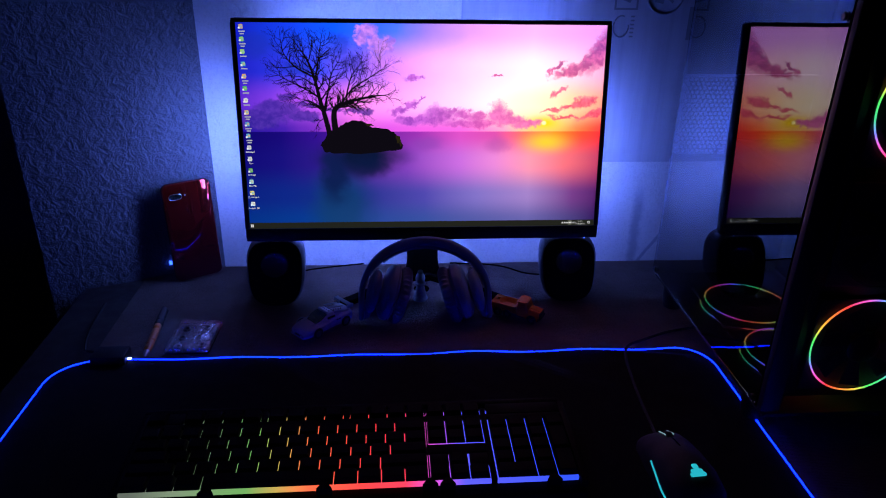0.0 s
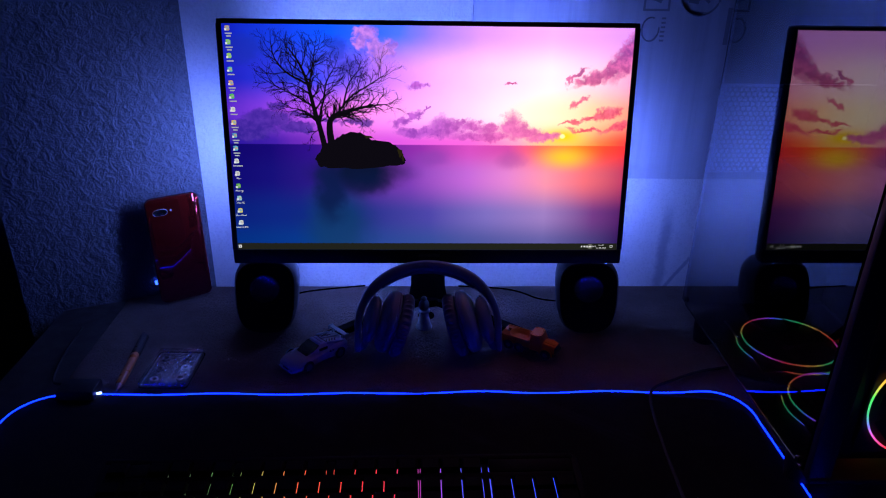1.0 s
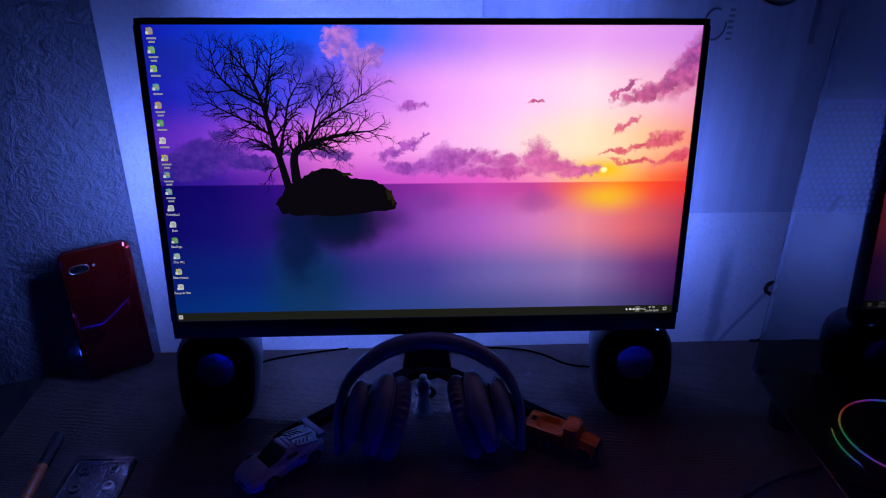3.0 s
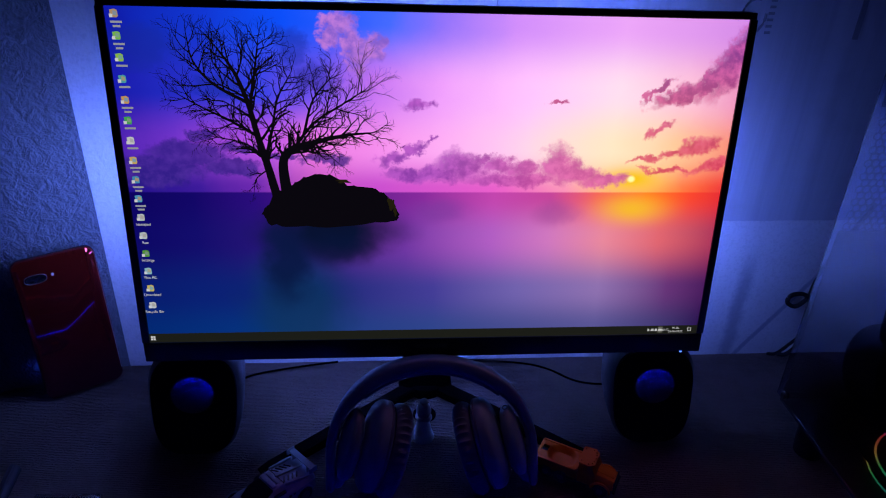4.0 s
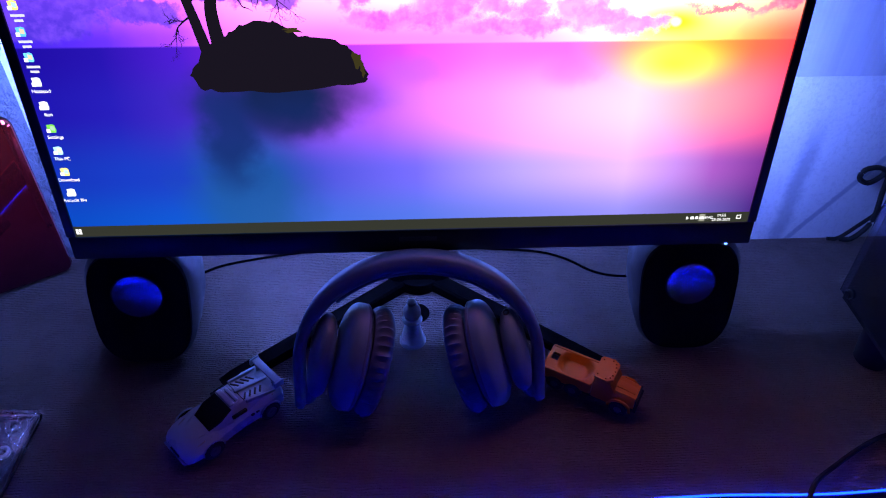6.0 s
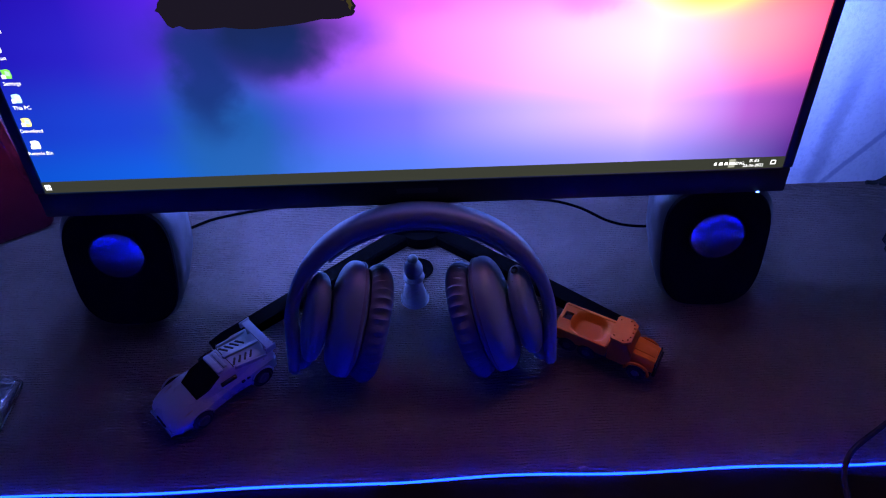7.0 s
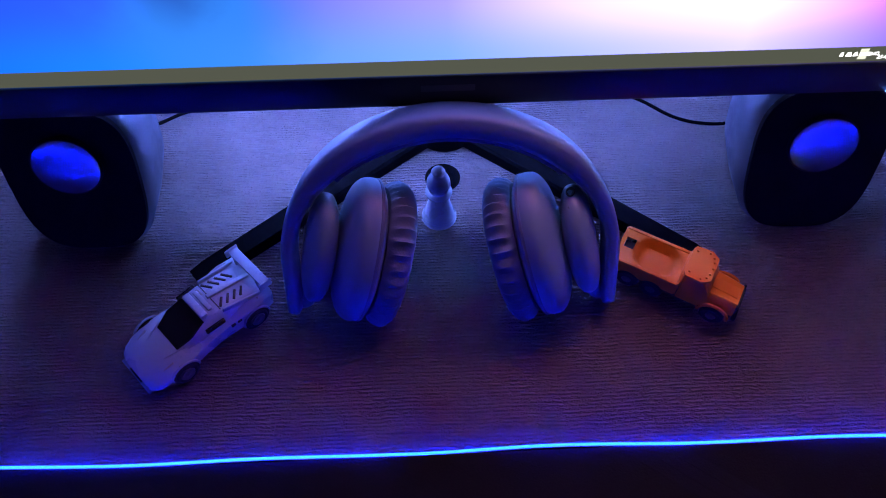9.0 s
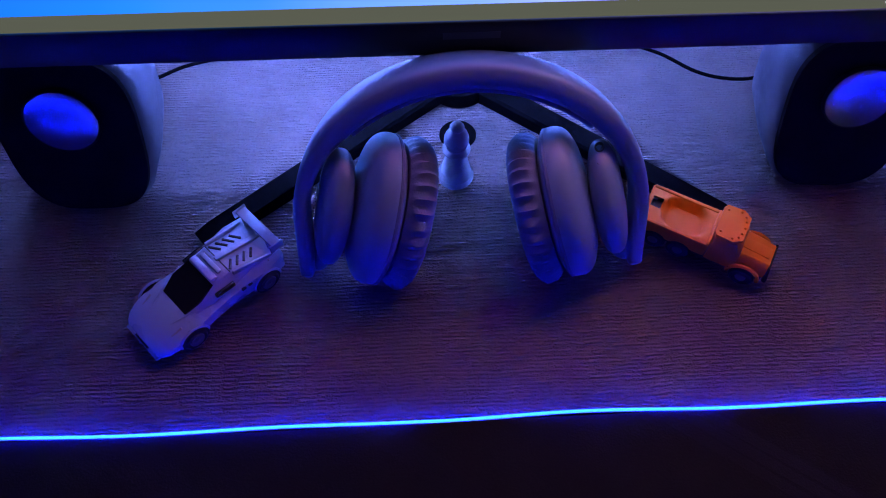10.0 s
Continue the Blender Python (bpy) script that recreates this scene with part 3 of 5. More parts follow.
    bough([(0.285, 0.66), (0.302, 0.76), (0.335, 0.83)], 0.0013, 0.0003, 8, 0.022)
    bough([(0.30, 0.64), (0.325, 0.60), (0.345, 0.57)], 0.0006, 0.0002, 3, 0.014)
    bough([(0.226, 0.56), (0.205, 0.53), (0.20, 0.49)], 0.0007, 0.0002, 3, 0.012)
    part("picture_tree", bm, M_ROCK, disp, "bare black tree in the desktop picture", smooth=False, m=pose(0, 0.0002, 0))

    # taskbar, icons and writing
    flat("taskbar", [(0, 0.0), (1, 0.0), (1, 0.031), (0, 0.031)], M_TASKBAR, -0.00004, "dark taskbar along the screen's foot")
    hues = [(0.55, 0.35, 0.2), (0.25, 0.6, 0.1), (0.35, 0.65, 0.08), (0.1, 0.45, 0.5), (0.75, 0.4, 0.12), (0.08, 0.5, 0.12), (0.75, 0.75, 0.75), (0.75, 0.5, 0.15), (0.08, 0.35, 0.6), (0.1, 0.4, 0.65), (0.6, 0.65, 0.7), (0.6, 0.65, 0.7), (0.12, 0.4, 0.05), (0.3, 0.6, 0.7), (0.7, 0.6, 0.15), (0.65, 0.7, 0.75)]
    names = ["", "", "", "", "", "", "", "", "", "", "Notepad", "Run", "Settings", "This PC", "Download", "Recycle Bin"]
    for i, (hue, nm) in enumerate(zip(hues, names)):
        v = 0.982 - 0.0568 * i
        a, b = 0.0058, 0.0108
        icon = flat("icon", [(0.0135 - a * 0.8, v - b), (0.0135 + a * 0.8, v - b), (0.0135 + a, v - b * 0.5), (0.0135 + a * 0.9, v + b * 0.7), (0.0135 + a * 0.3, v + b), (0.0135 - a, v + b * 0.8)], glow("icon_glow", hue, 0.9), -0.00006)
        flat("icon_badge", [(0.0065, v - b), (0.0115, v - b), (0.0115, v - b + 0.009), (0.0065, v - b + 0.009)], M_TEXT, -0.0001)
        flat("icon_mark", [(0.012, v - 0.004), (0.0175, v - 0.006), (0.018, v + 0.004), (0.0125, v + 0.007)], glow("icon_mark_glow", tuple(min(0.9, 0.25 + 0.5 * c) for c in hue[::-1]), 0.8), -0.00009)
        if nm:
            words("icon_caption", nm, 0.0036, M_TEXT, disp, pose((0.0155 - 0.5) * 0.527, -0.0001, (v - 0.0225) * 0.2975, 90), "white caption under a desktop icon")
        else:
            for k in range(1 + (i in (0, 1, 4, 7, 8, 9))):
                wd = 0.0085 - 0.003 * k
                flat("icon_caption", [(0.0155 - wd, v - 0.0250 - 0.011 * k), (0.0155 + wd, v - 0.0250 - 0.011 * k), (0.0155 + wd, v - 0.0195 - 0.011 * k), (0.0155 - wd, v - 0.0195 - 0.011 * k)], glow("caption_glow", (0.45, 0.45, 0.5), 0.8), -0.00008)
    for du in (-0.0022, 0.0022):
        for dv in (-0.004, 0.004):
            flat("start_mark", [(0.0065 + du - 0.0018, 0.0155 + dv - 0.0033), (0.0065 + du + 0.0018, 0.0155 + dv - 0.0033), (0.0065 + du + 0.0018, 0.0155 + dv + 0.0033), (0.0065 + du - 0.0018, 0.0155 + dv + 0.0033)], M_TEXT, -0.0001)
    tray = lambda s, u, v, size: words("tray_text", s, size, M_TEXT, disp, pose((u - 0.5) * 0.527, -0.0001, v * 0.2975, 90), "white taskbar writing")
    tray("01:05", 0.9585, 0.0215, 0.0032)
    tray("25-06-2022", 0.9585, 0.0085, 0.0032)
    tray("ENG", 0.939, 0.0155, 0.0032)
    for u, a in ((0.906, 0.002), (0.9135, 0.0032), (0.9205, 0.0026)):
        flat("tray_icon", [(u - a, 0.012), (u + a, 0.012), (u + a * 0.6, 0.020), (u - a * 0.6, 0.020)], M_TEXT, -0.0001)
    flat("tray_icon", [(0.924, 0.005), (0.933, 0.005), (0.933, 0.027), (0.924, 0.027)], glow("tray_key", (0.16, 0.16, 0.13), 1), -0.00008)
    flat("tray_icon", [(0.925, 0.012), (0.932, 0.012), (0.932, 0.019), (0.925, 0.019)], M_TEXT, -0.0001)
    for q in ([(0.9815, 0.020), (0.9885, 0.020), (0.9885, 0.022), (0.9815, 0.022)], [(0.9815, 0.010), (0.9885, 0.010), (0.9885, 0.012), (0.9815, 0.012)], [(0.9815, 0.010), (0.9825, 0.010), (0.9825, 0.022), (0.9815, 0.022)], [(0.9875, 0.010), (0.9885, 0.010), (0.9885, 0.022), (0.9875, 0.022)]):
        flat("tray_icon", q, M_TEXT, -0.0001)
    part("power_light", boxed((0.250, -0.0006, bot + 0.0006), (0.0022, 0.002, 0.0014), 0.0003), glow("power_blue", (0.10, 0.25, 1.0), 3), mon, "small blue power light", m=face)
    part("maker_mark", boxed((0.0, -0.0013, -0.0895), (0.030, 0.0004, 0.004)), M_GREY, mon, m=face)

    # stand: neck, hinge and a V foot
    part("neck", lofted([[(x, y, z) for x, y in rounded(a, b, 4, 20)] for z, a, b in ((0.006, 0.030, 0.016), (0.03, 0.026, 0.013), (0.20, 0.022, 0.010), (0.24, 0.022, 0.010))]), M_STAND, mon, m=pose(0, 0.062, 0))
    part("hinge", boxed((0, 0.058, 0.205), (0.07, 0.036, 0.07), 0.006), M_STAND, mon)
    for s in (-1, 1):
        a, b = Vector((0.004 * s, 0.062, 0)), Vector((0.164 * s, -0.063, 0))
        d = (b - a).normalized()
        n = Vector((-d.y, d.x, 0)) * 0.0082
        bm = bmesh.new()
        loft(bm, [[p + n * k + Vector((0, 0, z)) for k, z in ((-1, 0.0004), (1, 0.0004), (1, t - 0.002), (0.8, t), (-0.8, t), (-1, t - 0.002))] for p, t in ((a, 0.012), (a.lerp(b, 0.5), 0.010), (a.lerp(b, 0.95), 0.0075), (b, 0.005))])
        part("foot_leg", bm, M_STAND, mon)
    part("foot_pad", lathe([(0.0125, 0.0004), (0.0125, 0.0012), (0.0115, 0.0016), (0.0003, 0.0016)], 28, pose(-0.003, 0.016, 0)), M_STAND, mon, "round black pad between the legs")
    part("foot_hub", lathe([(0.022, 0.0006), (0.022, 0.012), (0.019, 0.014), (0.008, 0.0145)], 32, pose(0, 0.062, 0)), M_STAND, mon)
    # light strip stuck round the back of the casing
    back = 0.0215
    for c, s in (((0, back, 0.187), (0.42, 0.003, 0.005)), ((-0.055, back, -0.072), (0.34, 0.003, 0.0065)), ((-0.2702, 0.0280, 0.030), (0.003, 0.018, 0.14)), ((0.243, 0.0212, 0.005), (0.013, 0.003, 0.17))):
        part("backlight_strip", boxed(c, s), M_BACKLIGHT, mon, "glowing blue light strip", smooth=False, m=face)


make_monitor()


# ---- speakers ----
def make_speaker():
    sp = thing("speaker", "small rounded black desktop speaker with a silvery cone", "speaker", pose(-0.2312, -0.0340, D) @ Matrix.Diagonal((1.03, 1, 0.93, 1)), "pair of speakers")
    lean = 18

    def ring(y, w, h, power=3.2, zc=0.054, skew=0.0):
        return [(x * (1 + 0.06 * z / h), y + (z + h) * math.tan(radians(lean)) * skew, zc + z) for x, z in rounded(w, h, power, 40)]
    shell = [ring(0.000, 0.0395, 0.0505, skew=1), ring(0.004, 0.0425, 0.0535, skew=1), ring(0.03, 0.0425, 0.0535, skew=0.8), ring(0.062, 0.039, 0.050, 3.0, 0.052, 0.4), ring(0.080, 0.030, 0.040, 2.6, 0.048, 0.2), ring(0.084, 0.018, 0.026, 2.4, 0.046, 0.1)]
    part("shell", lofted(shell), M_GREY, sp, "dark grey satin shell")
    part("front", lofted([ring(-0.0012, 0.0360, 0.0470, skew=1), ring(-0.0022, 0.0390, 0.0500, skew=1), ring(0.0015, 0.0400, 0.0510, skew=1)]), M_FRONT, sp, "black front panel")
    dish = pose(0, 0.0248, 0.0655, 90 - lean)
    part("surround", lathe([(0.0196, 0.0), (0.0202, 0.0012), (0.0208, 0.0086), (0.0202, 0.0096), (0.0197, 0.0094), (0.0196, 0.0)], 40, dish, caps=False), M_RUBBER, sp)
    part("cone", lathe([(0.0196, 0.004), (0.0195, 0.0094), (0.0188, 0.0092), (0.0150, 0.0084), (0.0105, 0.0078), (0.0060, 0.0075), (0.0003, 0.0074)], 40, dish), M_CONE, sp, "shiny pale dished driver cone")
    part("base", lofted([[(x, y, z) for x, y in rounded(a, 0.030, 3, 24)] for z, a in ((0.0002, 0.026), (0.004, 0.028))]), M_RUBBER, sp, m=pose(0, 0.032, 0))
    return sp


speaker = make_speaker()
copy_thing(speaker, pose(0.2285, -0.0362, D, 0, 0, -2))


def cable(name, pts, r, label, mat=None, steps=8):
    ob = part(name, tube(spline(pts, steps), r, 8), mat or M_RUBBER, None, m=pose(0, 0, D))
    return tagged(ob, label, "cable")


cable("speaker_cable", [(-0.228, 0.066, 0.012), (-0.216, 0.074, 0.003), (-0.192, 0.087, 0.003), (-0.15, 0.098, 0.003), (-0.10, 0.106, 0.004)], 0.0013, "thin black cable behind the speaker on the cloth", M_STAND)
cable("speaker_cable", [(0.228, 0.062, 0.012), (0.212, 0.058, 0.003), (0.19, 0.058, 0.003), (0.17, 0.066, 0.003), (0.146, 0.086, 0.003), (0.115, 0.098, 0.003), (0.05, 0.106, 0.003)], 0.0013, "thin black cable behind the speaker on the cloth", M_STAND)


# ---- headphones leaning on the monitor ----
def make_headphones():
    hp = thing("headphones", "pale over-ear headphones leaning on the monitor's lower edge", "headphones", pose(-0.001, -0.0855, D + 0.0095, -30))
    # local: x across, z along the lean, y to the back
    a, b, z0 = 0.0958, 0.0805, 0.030
    path = [(-a, -0.006), (-a, -0.002), (-a, 0.014)]
    path += [(-a * math.cos(t), z0 + b * math.sin(t)) for t in (math.pi * i / 56 for i in range(57))]
    path += [(a, 0.014), (a, -0.002), (a, -0.006)]

    def band(lo, hi, half, n=28, power=3.4):
        """A strip along the arch, from lo to hi off its middle line."""
        rings = []
        last = len(path) - 1
        for i, (x, z) in enumerate(path):
            p, q = path[max(0, i - 1)], path[min(last, i + 1)]
            ln = math.hypot(q[0] - p[0], q[1] - p[1])
            nx, nz = -(q[1] - p[1]) / ln, (q[0] - p[0]) / ln
            k = max(0.0, min(1.0, (z - 0.045) / 0.055))
            k = k * k * (3 - 2 * k)
            end = 0.55 if i in (0, last) else 1.0
            l, h, w = lo(k) * end, hi(k) * end, half(k) * end
            rings.append([(x + nx * ((l + h) / 2 + (h - l) / 2 * s), y * w + 0.0028 * k, z + nz * ((l + h) / 2 + (h - l) / 2 * s)) for s, y in rounded(1.0, 1.0, power, n)])
        return rings

    part("headband", lofted(band(lambda k: -0.0045 - 0.0028 * k, lambda k: 0.0045 + 0.0042 * k, lambda k: 0.0105 + 0.0062 * k)), M_HEAD, hp, "wide smooth headband")
    pad = band(lambda k: -0.0068 - 0.0028 * k, lambda k: -0.0030, lambda k: 0.0085 + 0.0042 * k, 24, 3.0)[17:-17]
    part("headband_cushion", lofted(pad), M_PAD, hp, "padded underside of the band")

    def disc(x, ry, rz, zc=0.0, power=2.15, n=48):
        return [(x, y, zc + z) for y, z in rounded(ry, rz, power, n)]

    def dome(x0, x1, ry, rz, peak=0.45, power=2.8, n=18):
        """Rings of a rounded shell along x, fullest at the share `peak`."""
        out = []
        for i in range(n + 1):
            t = 0.5 - 0.5 * math.cos(math.pi * (0.02 + 0.96 * i / n))
            d = (t - peak) / (peak if t < peak else 1 - peak)
            f = max(0.02, 1 - abs(d) ** power) ** (1 / power)
            out.append(disc(x0 + (x1 - x0) * t, ry * f, rz * f))
        return out

    for s in (-1, 1):
        turn = pose(s * 0.0535, -0.0026, 0.0355, -8, -s * 16, -s * 12) @ Matrix.Scale(1.05, 4)
        if s < 0:
            turn = turn @ Matrix.Rotation(math.pi, 4, "Z")
        # along local +x: outwards from the ear
        part("earcup", lofted(dome(-0.0105, 0.0135, 0.0318, 0.0412, 0.42)), M_HEAD, hp, m=turn)
        part("earcup_seam", lofted([disc(-0.0052, 0.0306, 0.0400), disc(-0.0042, 0.0318, 0.0412), disc(-0.0030, 0.0318, 0.0412), disc(-0.0020, 0.0306, 0.0400)]), M_PAD, hp, m=turn)
        # gathered leather pad
        rings = []
        n = 144
        for x, ry, rz, k in ((-0.0085, 0.0275, 0.0370, 0.0), (-0.0105, 0.0296, 0.0392, 0.0004), (-0.0130, 0.0308, 0.0404, 0.0008), (-0.0165, 0.0314, 0.0410, 0.0011), (-0.0200, 0.0304, 0.0400, 0.0010), (-0.0228, 0.0280, 0.0376, 0.0007), (-0.0244, 0.0245, 0.0338, 0.0004), (-0.0246, 0.0210, 0.0300, 0.0), (-0.0222, 0.0170, 0.0256, 0.0), (-0.0150, 0.0155, 0.0240, 0.0)):
            ring = []
            for i, (y, z) in enumerate(rounded(ry, rz, 2.2, n)):
                f = 1 + k / ry * (math.cos(2 * math.pi * i / 4) * (1.0 + 0.5 * math.sin(i * 1.7)))
                ring.append((x, y * f, z * f))
            rings.append(ring)
        part("earpad", lofted(rings), M_PAD, hp, "gathered leather ear cushion", m=turn)
        part("speaker_cloth", lofted([disc(-0.0152, 0.0150, 0.0235), disc(-0.0158, 0.0148, 0.0233)]), M_MATTE, hp, m=turn)
        # outer shell, tied to the band's arm
        out = pose(s * 0.0765, -0.0025, 0.0375, -4, -s * 14, -s * 12)
        if s < 0:
            out = out @ Matrix.Rotation(math.pi, 4, "Z")
        shell = part("outer_shell", lofted(dome(-0.0085, 0.0100, 0.0235, 0.0335, 0.5, 2.5)), M_HEAD, hp, m=out)
        if s > 0:
            part("port", lathe([(0.0001, 0.0003), (0.0026, 0.0003), (0.0032, 0.0006), (0.0036, 0.0003), (0.0036, -0.003)], 20, pose(0.001, -0.0070, 0.0318, 22) @ Matrix.Diagonal((0.75, 1.2, 1, 1))), M_BLACK, shell, "small dark socket")
            part("pinhole", lathe([(0.0001, 0.0002), (0.0007, 0.0002), (0.0007, -0.002)], 10, pose(-0.0005, -0.0155, 0.0256, 45)), M_BLACK, shell)
        else:
            part("maker_mark", lathe([(0.0050, 0.0), (0.0050, 0.0006), (0.0004, 0.0008)], 20, pose(0.0096, -0.006, 0.006, 0, 90)), M_WHITE, shell, "small pale round mark")
        part("arm_joint", tube(spline([(s * 0.0955, 0, 0.012), (s * 0.0945, 0, 0.003), (s * 0.0890, 0, 0.001), (s * 0.0845, 0, 0.010), (s * 0.0815, 0, 0.022)], 6), 0.0046, 12), M_HEAD, hp)


make_headphones()


# ---- chess piece ----
def make_chess():
    prof = [(0.0112, 0.0), (0.0117, 0.0012), (0.0117, 0.0030), (0.0108, 0.0042), (0.0110, 0.0052), (0.0098, 0.0070), (0.0088, 0.0110), (0.0076, 0.0165), (0.0064, 0.0225), (0.0060, 0.0252), (0.0072, 0.0262), (0.0086, 0.0272), (0.0088, 0.0284), (0.0078, 0.0294), (0.0062, 0.0302), (0.0060, 0.0312), (0.0070, 0.0330), (0.0077, 0.0355), (0.0076, 0.0385), (0.0066, 0.0418), (0.0050, 0.0442), (0.0036, 0.0452), (0.0034, 0.0458), (0.0042, 0.0470), (0.0044, 0.0484), (0.0036, 0.0498), (0.0018, 0.0506), (0.0003, 0.0508)]
    ob = part("chess_piece", lathe(prof, 32), M_WHITE, None, m=pose(-0.0065, -0.0185, D + 0.0008))
    tagged(ob, "white plastic chess bishop standing on the cloth", "chess piece")


make_chess()


# ---- toy racing car ----
def make_race_car():
    car = thing("toy_car", "white plastic toy racing car with black windscreen and wheels", "toy car", pose(-0.1530, -0.0976, D + 0.0008, 0, 0, 133) @ Matrix.Diagonal((0.99, 0.975, 1, 1)))
    # local: +y is the nose, x across

    def section(y, w, zb, zt, crown=0.0012, tuck=0.9):
        return [(-w * tuck, y, zb), (-w, y, zb + 0.0035), (-w * 0.985, y, zt - 0.0022), (-w * 0.88, y, zt - 0.0004), (-w * 0.45, y, zt + crown), (0, y, zt + crown * 1.3), (w * 0.45, y, zt + crown), (w * 0.88, y, zt - 0.0004), (w * 0.985, y, zt - 0.0022), (w, y, zb + 0.0035), (w * tuck, y, zb)]
    body = lofted([section(-0.043, 0.0165, 0.007, 0.0175), section(-0.040, 0.0200, 0.005, 0.0195), section(-0.028, 0.0212, 0.004, 0.0200), section(-0.016, 0.0198, 0.004, 0.0185), section(-0.002, 0.0188, 0.004, 0.0172), section(0.010, 0.0194, 0.004, 0.0165), section(0.020, 0.0205, 0.004, 0.0160), section(0.030, 0.0208, 0.004, 0.0148), section(0.037, 0.0204, 0.004, 0.0130), section(0.0425, 0.0192, 0.0035, 0.0110), section(0.0458, 0.0168, 0.0035, 0.0092), section(0.0474, 0.0138, 0.004, 0.0080)])
    part("body", body, M_TOY, car)

    def roof(y, w, z0, z1, w1):
        return [(-w, y, z0), (-(w + w1) / 2 * 1.03, y, (z0 + z1) / 2), (-w1, y, z1 - 0.0012), (-w1 * 0.86, y, z1), (w1 * 0.86, y, z1), (w1, y, z1 - 0.0012), ((w + w1) / 2 * 1.03, y, (z0 + z1) / 2), (w, y, z0)]
    part("cabin", lofted([roof(-0.038, 0.0140, 0.017, 0.0200, 0.0128), roof(-0.024, 0.0155, 0.017, 0.0232, 0.0128), roof(-0.010, 0.0164, 0.016, 0.0264, 0.0124), roof(-0.002, 0.0165, 0.015, 0.0262, 0.0118), roof(0.006, 0.0168, 0.0145, 0.0236, 0.0124), roof(0.024, 0.0150, 0.0135, 0.0160, 0.0122)]), M_TOY, car)
    bm = bmesh.new()
    loft(bm, [[(-0.0112, 0.0012, 0.0260), (0.0112, 0.0012, 0.0260), (0.0112, 0.0004, 0.0248), (-0.0112, 0.0004, 0.0248)], [(-0.0128, 0.0120, 0.0222), (0.0128, 0.0120, 0.0222), (0.0128, 0.0112, 0.0208), (-0.0128, 0.0112, 0.0208)], [(-0.0105, 0.0220, 0.0176), (0.0105, 0.0220, 0.0176), (0.0105, 0.0212, 0.0162), (-0.0105, 0.0212, 0.0162)]])
    part("windscreen", bm, M_GLOSS, car, "black windscreen")
    for s in (-1, 1):
        m = Matrix.Scale(s, 4, (1, 0, 0))
        bm = boxed((0.0156, -0.004, 0.0208), (0.0022, 0.013, 0.0036), 0.0008, pose(0, 0, 0, 0, 0, 3))
        bmesh.ops.transform(bm, matrix=m, verts=bm.verts)
        part("side_window", bm, M_GLOSS, car)
        for k, (y, ln) in enumerate(((-0.014, 0.003), (-0.0185, 0.003))):
            bm = boxed((0.0192, y + 0.002, 0.0150), (0.0016, ln, 0.0022), 0.0005)
            bmesh.ops.transform(bm, matrix=m, verts=bm.verts)
            part("side_vent", bm, M_MATTE, car)
        for k in range(4):
            y = -0.0145 - 0.0046 * k
            bm = boxed((0, 0, 0), (0.0074, 0.0016, 0.0012), 0.0003, pose(0.0075, y, 0.0264 + 0.2286 * (y + 0.010), 13, 0, 0) @ pose(0, 0, 0, 0, 0, 38))
            bmesh.ops.transform(bm, matrix=m, verts=bm.verts)
            part("louvre", bm, M_MATTE, car)
        part("panel_seam", boxed((s * 0.0062, -0.0112, 0.0263), (0.0110, 0.0005, 0.0008)), M_MATTE, car)
        part("bolt", lathe([(0.0007, 0), (0.0006, 0.0006), (0.0001, 0.0007)], 8, pose(s * 0.0172, -0.033, 0.0198)), M_WHITE, car)
        bm = boxed((0, 0, 0), (0.0014, 0.026, 0.0034), 0.0005, pose(0.0142, -0.0245, 0.0224, 14, 0, 5))
        bmesh.ops.transform(bm, matrix=m, verts=bm.verts)
        part("rear_fin", bm, M_TOY, car)
        for y in (-0.0265, 0.0255):
            wheel = pose(s * 0.0190, y, 0.0073, 0, 90 * s, 0)
            w = part("wheel", lathe([(0.0045, 0.0030), (0.0062, 0.0034), (0.0072, 0.0024), (0.0072, -0.0020), (0.0062, -0.0028), (0.002, -0.0028)], 26), M_RUBBER, car, "black toy wheel", m=wheel)
            # a flat black disc stands in for the shade of the wheel's recess
            part("wheel_shade_disc", lathe([(0.0003, 0.0), (0.0086, 0.0), (0.0088, 0.0006), (0.0003, 0.0007)], 24, pose(s * 0.0206, y, 0.0076, 0, 90 * s)), M_RUBBER, car, "black disc standing in for the shaded wheel opening")
            part("hub", lathe([(0.0048, 0.0028), (0.0044, 0.0038), (0.0018, 0.0034), (0.0003, 0.0040)], 16), M_GREY, w)
            part("wheel_arch", tube([(s * 0.0208, y + 0.0092 * math.cos(t), 0.0073 + 0.0090 * math.sin(t)) for t in (math.pi * i / 12 for i in range(13))], 0.0008, 6), M_TOY, car)
        part("headlight", tube(spline([(s * 0.0085, 0.041, 0.0102), (s * 0.0135, 0.036, 0.0128), (s * 0.0150, 0.028, 0.0158)], 5), 0.0007, 6), M_WHITE, car)
        part("hood_crease", tube(spline([(s * 0.0045, 0.041, 0.0100), (s * 0.0090, 0.030, 0.0158), (s * 0.0125, 0.019, 0.0182)], 5), 0.0005, 6), M_TOY, car)
        part("wing_post", boxed((s * 0.011, -0.0395, 0.0230), (0.0016, 0.004, 0.008), 0.0004), M_TOY, car)
        part("wing_plate", boxed((s * 0.0172, -0.0405, 0.0262), (0.0013, 0.0090, 0.0060), 0.0005), M_TOY, car)
    part("rear_wing", boxed((0, -0.0410, 0.0272), (0.0340, 0.0066, 0.0015), 0.0006, None), M_TOY, car, "raised rear wing")
    part("roof_light", boxed((0, -0.0015, 0.0272), (0.0205, 0.0046, 0.0026), 0.0009), M_TOY, car)
